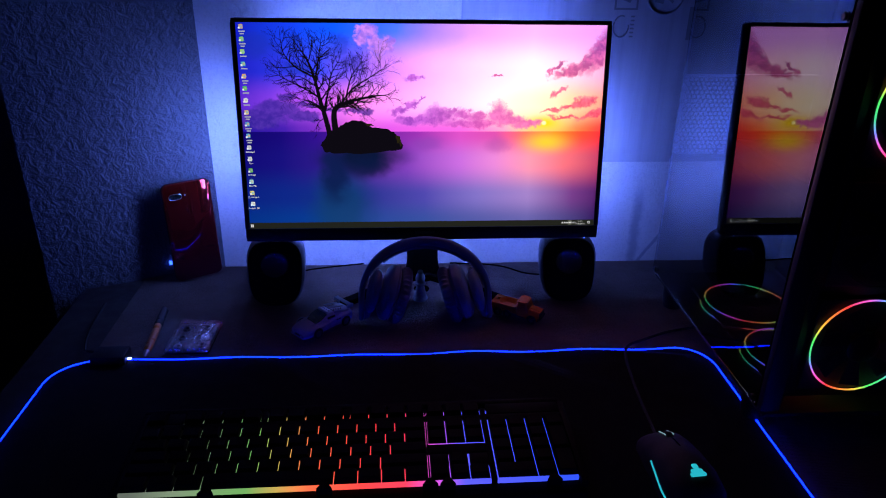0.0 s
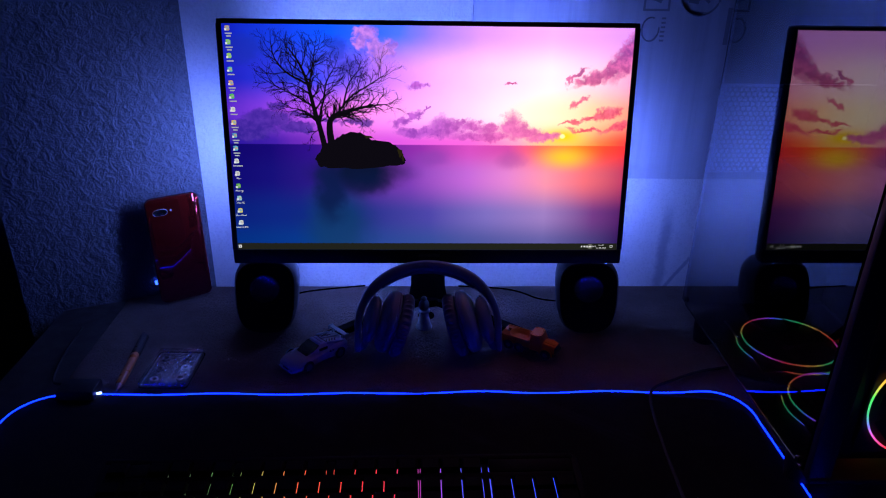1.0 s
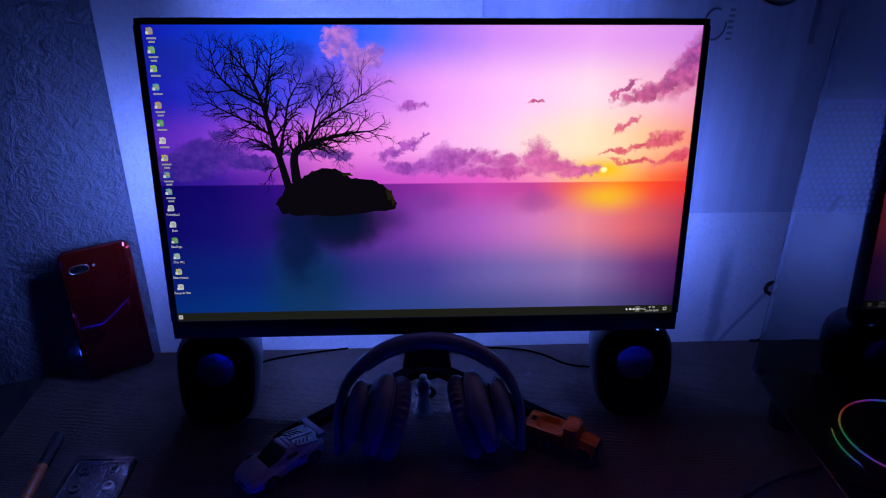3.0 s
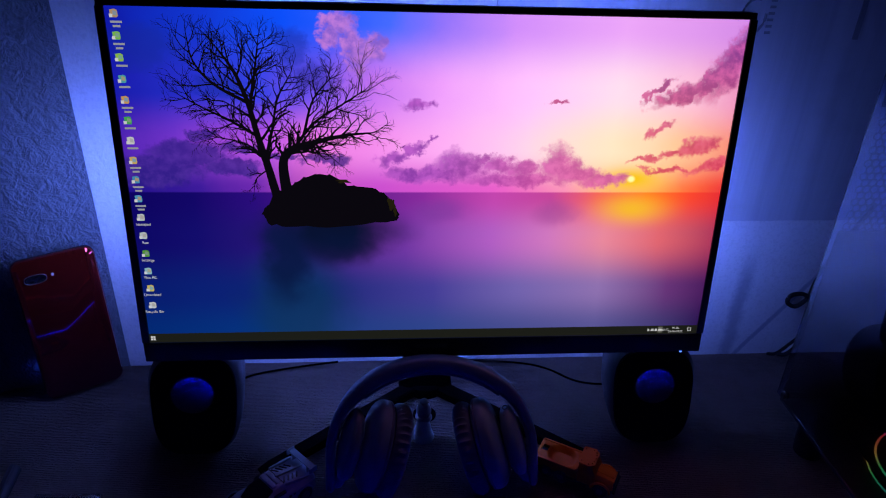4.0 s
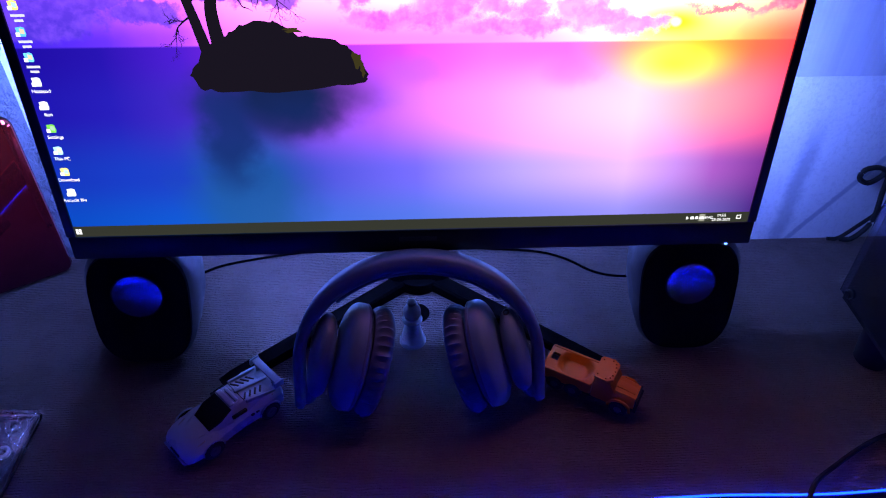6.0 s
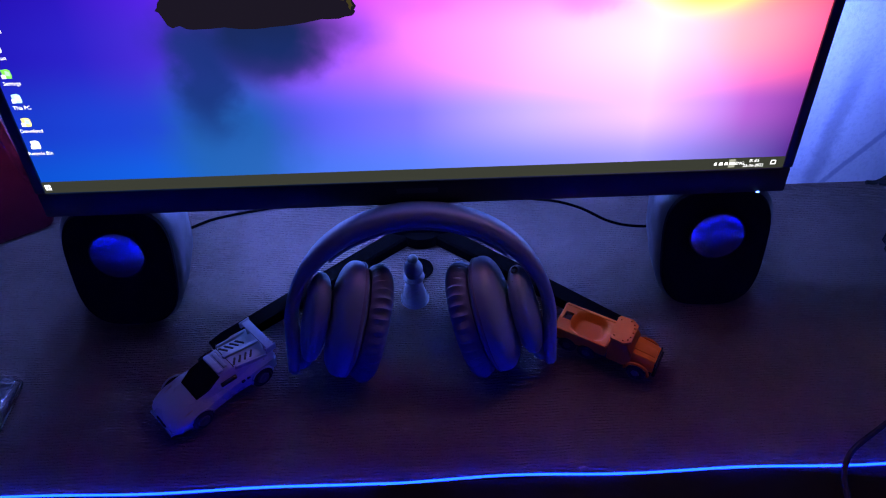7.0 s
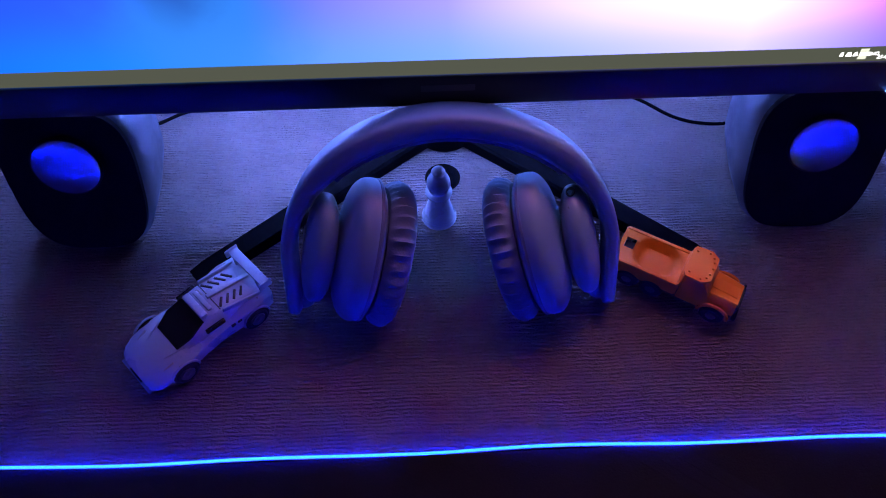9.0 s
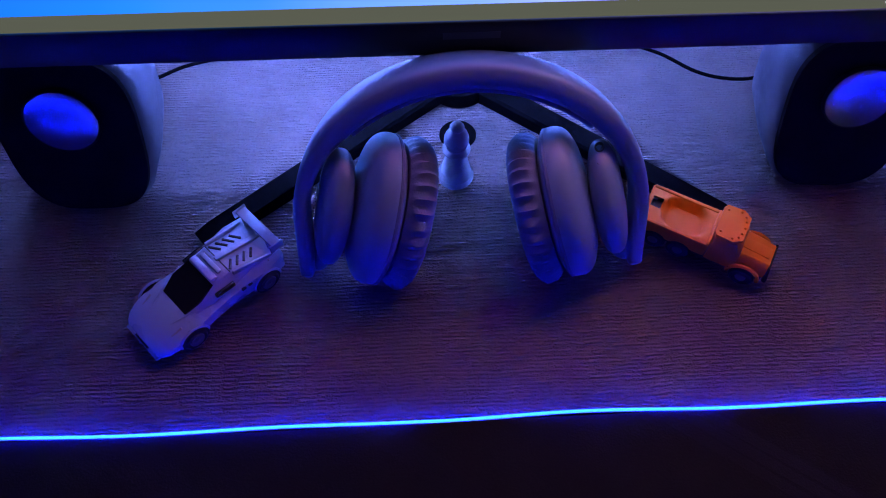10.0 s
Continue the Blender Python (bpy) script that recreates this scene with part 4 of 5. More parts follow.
    part("roof_light", boxed((0, -0.0068, 0.0270), (0.0170, 0.0030, 0.0018), 0.0007), M_TOY, car)
    part("roof_spine", boxed((0, 0, 0), (0.0030, 0.0300, 0.0020), 0.0006, pose(0, -0.0245, 0.0242, 13)), M_TOY, car)
    part("number_bar", boxed((0.0066, -0.0088, 0.0264), (0.0056, 0.0016, 0.0006), 0.0002), M_INK, car)
    part("splitter", boxed((0, 0.0462, 0.0044), (0.030, 0.006, 0.0018), 0.0005), M_TOY, car)
    part("grille", boxed((0, 0.0474, 0.0064), (0.012, 0.0022, 0.0016), 0.0004), M_MATTE, car)


make_race_car()


# ---- toy truck ----
def make_truck():
    tr = thing("toy_truck", "orange plastic toy truck with a scooped bed and black wheels", "toy truck", pose(0.1403, -0.0783, D + 0.0008, 0, 0, -121.5) @ Matrix.Diagonal((0.91, 0.91, 0.88, 1)))
    w = 0.0150
    part("chassis", boxed((0, 0.0, 0.0085), (0.024, 0.082, 0.006), 0.001), M_MATTE, tr)
    # bed with a hollowed basin
    bm = bmesh.new()
    y0, y1 = -0.043, 0.002
    nu, nv = 14, 20
    grid = []
    for j in range(nv + 1):
        row = []
        for i in range(nu + 1):
            x, y = -w + 2 * w * i / nu, y0 + (y1 - y0) * j / nv
            a, b = x / (w * 0.80), (y - (y0 + y1) / 2 - 0.0035) / ((y1 - y0) / 2 * 0.66)
            q = max(abs(a) ** 3, 0) + abs(b) ** 3
            row.append(bm.verts.new((x, y, 0.0240 - 0.0062 * max(0, min(1, (1.12 - q) * 1.6)))))
        grid.append(row)
    for j in range(nv):
        for i in range(nu):
            if j in (1, 2, 3) and 4 <= i <= 7:
                continue
            bm.faces.new((grid[j][i], grid[j][i + 1], grid[j + 1][i + 1], grid[j + 1][i]))
    part("bed_floor", bm, M_ORANGE, tr)
    part("bed_socket", boxed((-0.0021, -0.0372, 0.0170), (0.0090, 0.0072, 0.006), 0.0004), M_BLACK, tr)
    for s in (-1, 1):
        part("bed_side", boxed((s * (w - 0.0004), (y0 + y1) / 2, 0.0182), (0.0018, y1 - y0, 0.0122), 0.0008), M_ORANGE, tr)
        part("bed_rail", boxed((s * (w - 0.0008), (y0 + y1) / 2, 0.0238), (0.0026, y1 - y0, 0.0018), 0.0007), M_ORANGE, tr)
    part("tailgate", boxed((0, y0, 0.0182), (2 * w, 0.0018, 0.0122), 0.0008), M_ORANGE, tr)
    part("bed_front", boxed((0, y1, 0.0190), (2 * w, 0.0020, 0.0140), 0.0008), M_ORANGE, tr)

    def sec(y, w0, w1, z0, z1):
        return [(-w0, y, z0), (-w0, y, (z0 + z1) * 0.5), (-w1, y, z1 - 0.0015), (-w1 * 0.85, y, z1), (w1 * 0.85, y, z1), (w1, y, z1 - 0.0015), (w0, y, (z0 + z1) * 0.5), (w0, y, z0)]
    part("cab", lofted([sec(0.0035, 0.0140, 0.0115, 0.010, 0.0335), sec(0.006, 0.0145, 0.0122, 0.010, 0.0345), sec(0.0175, 0.0145, 0.0122, 0.010, 0.0345), sec(0.0225, 0.0145, 0.0125, 0.010, 0.0240)]), M_ORANGE, tr)
    part("cab_roof", prism([(-0.0128, 0.0035), (-0.0100, 0.0020), (0.0100, 0.0020), (0.0128, 0.0035), (0.0135, 0.0140), (0.0095, 0.0195), (-0.0095, 0.0195), (-0.0135, 0.0140)], 0.0340, 0.0362), M_ORANGE, tr)
    for x, y in ((-0.009, 0.005), (0.009, 0.005), (-0.011, 0.013), (0.011, 0.013), (-0.005, 0.0175), (0, 0.0180), (0.005, 0.0175), (0.0085, 0.0163), (-0.0085, 0.0163)):
        part("roof_lamp", lathe([(0.0009, 0), (0.0009, 0.0008), (0.0005, 0.0014), (0.0001, 0.0015)], 10, pose(x, y, 0.0360)), M_ORANGE, tr)
    part("windscreen", boxed((0, 0.0206, 0.0292), (0.0205, 0.0012, 0.0075), 0.0003, pose(0, 0, 0)), M_GLOSS, tr, m=pose(0, 0.0085, -0.0045, 24) @ pose(0, -0.0085, 0.0020))
    for s in (-1, 1):
        part("side_window", boxed((s * 0.0139, 0.0118, 0.0268), (0.0012, 0.0085, 0.0060), 0.0003), M_GLOSS, tr, m=pose(0, 0, 0, 0, -s * 4))
        for y in (-0.030, -0.013, 0.0295):
            wh = part("wheel", lathe([(0.004, 0.003), (0.0068, 0.0034), (0.0080, 0.0024), (0.0080, -0.0030), (0.0070, -0.0036), (0.002, -0.0036)], 24), M_RUBBER, tr, "black toy wheel", m=pose(s * 0.0132, y, 0.0082, 0, 90 * s, 0))
            part("hub", lathe([(0.0036, 0.0026), (0.0032, 0.0036), (0.0003, 0.0038)], 14), M_GREY, wh)
        part("mudguard", tube([(s * 0.0145, 0.0295 + 0.0098 * math.cos(t), 0.0082 + 0.0098 * math.sin(t)) for t in (math.pi * i / 10 for i in range(11))], 0.0014, 6), M_ORANGE, tr)
    part("hood", lofted([sec(0.0215, 0.0128, 0.0108, 0.011, 0.0238), sec(0.034, 0.0122, 0.0100, 0.011, 0.0226), sec(0.0415, 0.0115, 0.0094, 0.011, 0.0212)]), M_ORANGE, tr)
    part("hood_ridge", boxed((0, 0.0305, 0.0232), (0.0085, 0.019, 0.0012), 0.0005, pose(0, 0, 0, -7) @ pose(0, 0, 0)), M_ORANGE, tr, m=pose(0, -0.0026, 0.0036))
    part("grille", boxed((0, 0.0420, 0.0160), (0.0205, 0.0016, 0.0098), 0.0005), M_MATTE, tr)
    part("bumper", boxed((0, 0.0430, 0.0105), (0.0270, 0.0030, 0.0034), 0.0008), M_MATTE, tr)


make_truck()


# ---- red phone leaning on the pier ----
def make_phone():
    ph = thing("phone", "glossy red phone leaning on the wall back outwards", "phone", pose(-0.3705, 0.0690, D + 0.001, -4.5, 0, 31))
    w, h, d, r = 0.0385, 0.165, 0.0082, 0.010
    def outline(i):
        out = []
        for cx, cz, a0 in ((w - r, h - r, 0), (-w + r, h - r, 90), (-w + r, r, 180), (w - r, r, 270)):
            for k in range(7):
                a = radians(a0 + 15 * k)
                out.append((cx + (r - i) * math.cos(a), cz + (r - i) * math.sin(a)))
        return out
    part("body", lofted([[(x, y, z) for x, z in outline(i)] for y, i in ((0.0006, 0.0035), (0.0, 0.005), (0.0012, 0.0012), (0.003, 0.0), (0.006, 0.0), (d, 0.0012))][1:]), M_PHONE, ph, "red glass back fading darker downwards")
    part("rim", lofted([[(x, y, z) for x, z in outline(-0.0003)] for y in (0.0035, 0.0060)]), M_GLOSS, ph)
    bm = bmesh.new()
    loft(bm, [[(x - 0.0195, y, z + 0.1435) for x, z in rounded(0.0100 - k, 0.0046 - k, 2.6, 26)] for y, k in ((0.0004, 0), (-0.0012, 0.0002), (-0.0014, 0.0010))])
    cam_b = part("camera_bump", bm, M_GLOSS, ph, "dark double camera window")
    for x in (-0.0245, -0.0148):
        part("lens", lathe([(0.0034, 0), (0.0034, 0.0006), (0.0024, 0.0002), (0.0003, 0.0004)], 18, pose(x, -0.0013, 0.1435, 90)), M_GLOSS, cam_b)
    part("camera_rim", tube([(x - 0.0195, -0.0008, z + 0.1435) for x, z in rounded(0.0102, 0.0048, 2.6, 26)], 0.0004, 6, True), M_STEEL, cam_b)
    part("fingerprint_ring", tube([(0.0105 * 0 + 0.0052 * math.cos(t), 0.0002, 0.1205 + 0.0052 * math.sin(t)) for t in (2 * math.pi * i / 24 for i in range(24))], 0.0003, 6, True), M_GLOSS, ph)
    part("flash", lathe([(0.0016, 0), (0.0016, 0.0006), (0.0003, 0.0007)], 14, pose(-0.004, 0.0, 0.1445, 90)), M_WHITE, ph)


make_phone()


# ---- mouse mat with a lit edge ----
MX0, MX1, MY0, MY1, MR = -0.4975, 0.3905, -0.545, -0.1805, 0.05


def mat_outline(inset=0.0):
    r = MR - inset
    pts = []
    for cx, cy, a0 in ((MX1 - MR, MY1 - MR, 0), (MX0 + MR, MY1 - MR, 90), (MX0 + MR, MY0 + MR, 180), (MX1 - MR, MY0 + MR, 270)):
        for k in range(9):
            a = radians(a0 + 11.25 * k)
            pts.append((cx + r * math.cos(a), cy + r * math.sin(a)))
    out = []
    for i, a in enumerate(pts):
        b = pts[(i + 1) % len(pts)]
        n = max(1, int(math.dist(a, b) / 0.012))
        for k in range(n):
            t = k / n
            x, y = a[0] + (b[0] - a[0]) * t, a[1] + (b[1] - a[1]) * t
            if y > MY1 - 0.02 and abs(x + 0.05) < 0.42:
                y += 0.0006 * math.sin(x * 15 + 0.6) + 0.0004 * math.sin(x * 41)
            out.append((x, y))
    return out


def make_mat():
    mat = thing("mouse_mat", "large black cloth mouse mat with a glowing blue edge", "mouse mat", pose(0, 0, D))
    ol = mat_outline()

    def lift(x, y):
        """The far edge curls up and down a little."""
        far = max(0.0, min(1.0, (y + 0.24) / 0.05))
        return far * (0.0015 if x > -0.03 else 0.0007) * math.sin(2 * math.pi * (x - 0.024) / 0.16)
    inner = mat_outline(0.0012)
    part("pad", lofted([[(x, y, 0.0006) for x, y in inner], [(x, y, 0.0030 + lift(x, y)) for x, y in inner]]), M_MAT, mat, smooth=False)
    part("edge_light", tube([(x, y, 0.0036 + lift(x, y)) for x, y in ol], 0.0008, 8, True), M_MATLED, mat, "glowing blue light tube along the edge")
    part("control_box", boxed((-0.431, -0.176, 0.0080), (0.046, 0.030, 0.0145), 0.003), M_BLACK, mat, "small black control box")
    part("indicator_light", boxed((-0.4055, -0.1805, 0.0062), (0.0060, 0.0030, 0.0022), 0.0008), glow("indicator_glow", (0.25, 0.38, 1.0), 9.0), mat, "bright pale blue light at the box's end")


make_mat()
cable("mouse_cable", [(0.2535, -0.376, 0.012), (0.258, -0.34, 0.006), (0.262, -0.28, 0.0052), (0.270, -0.21, 0.0054), (0.281, -0.180, 0.0076), (0.312, -0.158, 0.0040), (0.355, -0.136, 0.0022), (0.40, -0.125, 0.0022), (0.46, -0.11, 0.0022)], 0.0019, "thin black mouse cable crossing the lit mat edge")
cable("mat_cable", [(-0.452, -0.168, 0.010), (-0.475, -0.15, 0.004), (-0.49, -0.09, 0.002), (-0.495, -0.02, 0.002)], 0.0018, "thin black cable on the desk edge")


# ---- pen ----
def make_pen():
    a, b = Vector((-0.3955, -0.049, 0.0063)), Vector((-0.3865, -0.176, 0.0063))
    d = b - a
    m = Matrix.Translation(a + Vector((0, 0, D))) @ d.to_track_quat("Z", "Y").to_matrix().to_4x4() @ Matrix.Diagonal((1.25, 1.25, 1, 1))
    pen = thing("pen", "orange-brown ballpoint pen with a dark cap on the cloth", "pen", m)
    part("cap", lathe([(0.0034, 0), (0.0046, 0.002), (0.0048, 0.045), (0.0042, 0.047)], 18), M_MATTE, pen, "dark cap")
    part("barrel", lathe([(0.0040, 0.0468), (0.0042, 0.048), (0.0042, 0.112), (0.0036, 0.116)], 18), M_PEN, pen)
    part("tip", lathe([(0.0034, 0.116), (0.0022, 0.123), (0.0008, 0.126), (0.0004, 0.1275)], 14), M_STEEL, pen)
    part("clip", boxed((0, 0.0054, 0.02), (0.0026, 0.0012, 0.036), 0.0004), M_MATTE, pen)


make_pen()


# ---- clear packet with small parts ----
def make_packet():
    g = Graph("clear_film")
    clear = g.node("ShaderNodeBsdfTransparent")
    clear.inputs[0].default_value = (0.86, 0.88, 0.9, 1)
    gloss = g.node("ShaderNodeBsdfGlossy")
    gloss.inputs[1].default_value = 0.08
    n = g.noise(g.coords(), 130, 3)
    g.put(gloss.inputs["Normal"], g.bump(n, 1.0, 0.004))
    mx = g.node("ShaderNodeMixShader")
    mx.inputs[0].default_value = 0.26
    g.nt.links.new(clear.outputs[0], mx.inputs[1])
    g.nt.links.new(gloss.outputs[0], mx.inputs[2])
    g.nt.links.new(mx.outputs[0], g.out.inputs[0])
    pk = thing("clear_packet", "clear plastic packet with small rings on black card", "packet", pose(-0.334, -0.125, D + 0.001, 0, 0, -2))
    part("shell", boxed((0, 0, 0.0050), (0.060, 0.080, 0.0076), 0.002), g.mat, pk, "clear rigid plastic shell")
    part("rim", tube([(x, y, 0.0012) for x, y in rounded(0.0306, 0.0406, 14, 48)], 0.0010, 6, True), M_GLOSS, pk, "dark rim")
    part("card", boxed((0, 0, 0.0004), (0.056, 0.076, 0.0006)), M_MATTE, pk, "black card backing", smooth=False)
    rng = random.Random(8)
    for k in range(6):
        x, y = (-0.014, 0.014)[k % 2] + rng.uniform(-.003, .003), -0.024 + 0.0235 * (k // 2) + (0.004 if k % 2 else 0)
        part("small_ring", lathe([(0.0030, 0.0008), (0.0030, 0.0034), (0.0042, 0.0042), (0.0056, 0.0034), (0.0058, 0.0008), (0.0030, 0.0008)], 20, pose(x, y, 0), caps=False), M_STEEL if k % 3 == 0 else M_GREY, pk)


make_packet()


# ---- computer case ----
CX0, CX1, CY0, CY1, CZ0, CZ1 = 0.370, 0.580, -0.378, -0.010, 0.034, 0.500


def make_fan_unit(parent, m, lit, under=False, r=0.058):
    fan = part("fan", boxed((0, 0, 0), (0.12, 0.12, 0.004), 0.002), M_MATTE, parent, "black case fan" + (" with a rainbow light ring" if lit else ""), m=m)
    ring = [(r * math.cos(2 * math.pi * i / 64), r * math.sin(2 * math.pi * i / 64), 0.0) for i in range(64)]
    part("light_ring", tube([(x, y, 0.0050) for x, y, z in ring], 0.0010, 6, True), M_RING if lit else M_MATTE, fan)
    if under:
        part("light_ring", tube([(x * 1.085, y * 1.085, -0.0040) for x, y, z in ring], 0.0008, 6, True), M_RING, fan)
    for k in range(7):
        a = 2 * math.pi * k / 7
        bl = lofted([[(rr * math.cos(a + t), rr * math.sin(a + t), 0.004 + 0.004 * s) for t, s in ((-0.22 + 0.2 * rr / r, 0), (0.22 + 0.2 * rr / r, 1), (0.22 + 0.2 * rr / r, 1.15), (-0.22 + 0.2 * rr / r, 0.15))] for rr in (0.018, 0.035, 0.053)])
        part("blade", bl, M_MATTE, fan)
    part("hub", lathe([(0.019, 0.002), (0.019, 0.009), (0.017, 0.0105), (0.0003, 0.0108)], 24), M_BLACK, fan)
    return fan


def make_case():
    case = thing("computer_case", "black computer case with a glass side and rainbow fan rings", "computer case", pose(0, 0, D))
    w, dpt = CX1 - CX0, CY1 - CY0
    cx, cy, cz = (CX0 + CX1) / 2, (CY0 + CY1) / 2, (CZ0 + CZ1) / 2
    part("floor_panel", boxed((cx, cy, CZ0 + 0.002), (w - 0.01, dpt - 0.004, 0.004)), M_CASE, case, smooth=False)
    part("top_panel", boxed((cx, cy, CZ1 - 0.004), (w, dpt, 0.008), 0.002), M_CASE, case)
    part("far_panel", boxed((CX1 - 0.002, cy, cz), (0.004, dpt - 0.004, CZ1 - CZ0 - 0.018)), M_CASE, case, smooth=False)
    # front pillar and frame
    part("front_pillar", boxed((CX0 + 0.012, CY0 + 0.005, cz), (0.024, 0.010, CZ1 - CZ0 - 0.017), 0.002), M_CASE, case)
    part("front_frame", boxed((cx + 0.012, CY0 + 0.030, cz), (w - 0.028, 0.004, CZ1 - CZ0 - 0.018)), M_CASE, case, smooth=False)
    for k, z in enumerate((0.118, 0.254, 0.390)):
        make_fan_unit(case, pose(0.482, CY0 + 0.022, z, 90), k != 1, False, 0.0595)
    for k, y in enumerate((-0.135, -0.266)):
        make_fan_unit(case, pose(0.470, y, CZ0 + 0.010), True, True)
    # rear panel: bars round a honeycomb vent
    ry = CY1 - 0.006
    vx0, vx1, vz0, vz1 = CX0 + 0.007, 0.452, 0.240, 0.356
    part("rear_panel_low", boxed((cx, ry, (CZ0 + vz0) / 2 + 0.002), (w - 0.010, 0.0012, vz0 - CZ0 - 0.006)), M_CASE, case, smooth=False)
    part("rear_panel_top", boxed((cx, ry, (CZ1 + vz1) / 2 - 0.004), (w - 0.010, 0.0012, CZ1 - vz1 - 0.010)), M_CASE, case, smooth=False)
    part("rear_panel_side", boxed(((vx1 + CX1) / 2 - 0.003, ry, (vz0 + vz1) / 2), (CX1 - vx1 - 0.006, 0.0012, vz1 - vz0)), M_CASE, case, smooth=False)
    bm = bmesh.new()
    p = 0.0072
    row = 0
    z = vz0 + p * 0.5
    while z < vz1 - p * 0.3:
        x = vx0 + p * 0.5 + (p / 2 if row % 2 else 0)
        while x < vx1 - p * 0.3:
            outer = [bm.verts.new((x + p / 2 / math.cos(math.pi / 6) * math.sin(math.pi / 3 * k), ry, z + p / 2 / math.cos(math.pi / 6) * math.cos(math.pi / 3 * k))) for k in range(6)]
            inner = [bm.verts.new((x + p * 0.41 * math.sin(math.pi / 3 * k), ry, z + p * 0.41 * math.cos(math.pi / 3 * k))) for k in range(6)]
            for k in range(6):
                bm.faces.new((outer[k], outer[(k + 1) % 6], inner[(k + 1) % 6], inner[k]))
            x += p
        z += p * math.sqrt(3) / 2
        row += 1
    part("honeycomb_vent", bm, M_CASE, case, "honeycomb vent in the rear panel", smooth=False)
    # inside
    part("mainboard", boxed((CX1 - 0.016, -0.14, 0.33), (0.003, 0.22, 0.24)), M_MATTE, case, smooth=False)
    part("graphics_card", boxed((CX1 - 0.075, -0.155, 0.255), (0.11, 0.22, 0.030), 0.003), M_BLACK, case)
    glass = part("glass_panel", boxed((CX0 + 0.002, cy + 0.006, cz), (0.0036, dpt - 0.013, CZ1 - CZ0 - 0.018)), M_GLASS, case, "tinted glass side that mirrors the monitor", smooth=False)
    glass.visible_shadow = False
    for z in (CZ0 + 0.016, CZ1 - 0.024):
        for y in (CY0 + 0.020, CY1 - 0.014):
            part("thumb_screw", lathe([(0.004, 0), (0.0042, 0.003), (0.003, 0.0042), (0.0003, 0.0042)], 16, pose(CX0 + 0.001, y, z, 0, -90)), M_BLACK, case)
    for x, y in ((CX0 + 0.022, -0.330), (CX1 - 0.03, -0.330), (CX0 + 0.022, -0.055), (CX1 - 0.03, -0.055)):
        part("foot", lathe([(0.014, 0.0034 if y < -0.2 else 0.0010), (0.016, 0.02), (0.016, CZ0)], 20, pose(x, y, 0)), M_RUBBER, case, "round black foot")


make_case()

# cables by the wall behind the case
cable("power_cable", [(0.50, 0.104, 0.21), (0.475, 0.106, 0.15), (0.462, 0.108, 0.11), (0.458, 0.108, 0.085), (0.446, 0.108, 0.072), (0.434, 0.108, 0.078), (0.437, 0.108, 0.088), (0.452, 0.108, 0.089), (0.462, 0.108, 0.078), (0.463, 0.106, 0.06), (0.462, 0.10, 0.03), (0.45, 0.10, 0.008), (0.44, 0.105, 0.003)], 0.0026, "black cable looped in a knot by the wall")
cable("power_cable", [(0.478, 0.104, 0.058), (0.468, 0.106, 0.036), (0.455, 0.106, 0.020), (0.440, 0.106, 0.004), (0.428, 0.106, 0.003)], 0.0020, "black cable lying at the foot of the wall")


# ---- printed marks on the board ----
def make_marks():
    y = 0.1117
    marks = thing("printed_marks", "faint grey printed shipping marks on the board", "marking", pose(0, y, D), kind="structure")

    def bar(x, z, w, h, rot=0.0):
        part("mark", boxed((0, 0, 0), (w, 0.0004, h)), M_INK, marks, smooth=False, m=pose(x, 0, z, 0, rot))
    for x0 in (0.297,):
        bar(x0, 0.452, 0.003, 0.045)
        bar(x0 + 0.034, 0.452, 0.003, 0.045)
        bar(x0 + 0.017, 0.431, 0.034, 0.003)
        bar(x0 + 0.017, 0.448, 0.016, 0.012, 20)
    part("mark", tube([(0.374 + 0.028 * math.cos(t), -0.0004, 0.452 + 0.028 * math.sin(t)) for t in (2 * math.pi * i / 40 for i in range(40))], 0.0014, 6, True), M_INK, marks)
    bar(0.374, 0.452, 0.034, 0.004, 40)
    bar(0.366, 0.447, 0.014, 0.014, 10)
    part("mark", tube([(0.309 + 0.012 * math.cos(t), -0.0004, 0.405 + 0.016 * math.sin(t)) for t in (math.radians(70 + 300 * i / 24) for i in range(25))], 0.0012, 6), M_INK, marks)
    for k in range(6):
        bar(0.3265, 0.390 + 0.006 * k, 0.006, 0.0026)
    bar(0.418, 0.41, 0.006, 0.05)


make_marks()


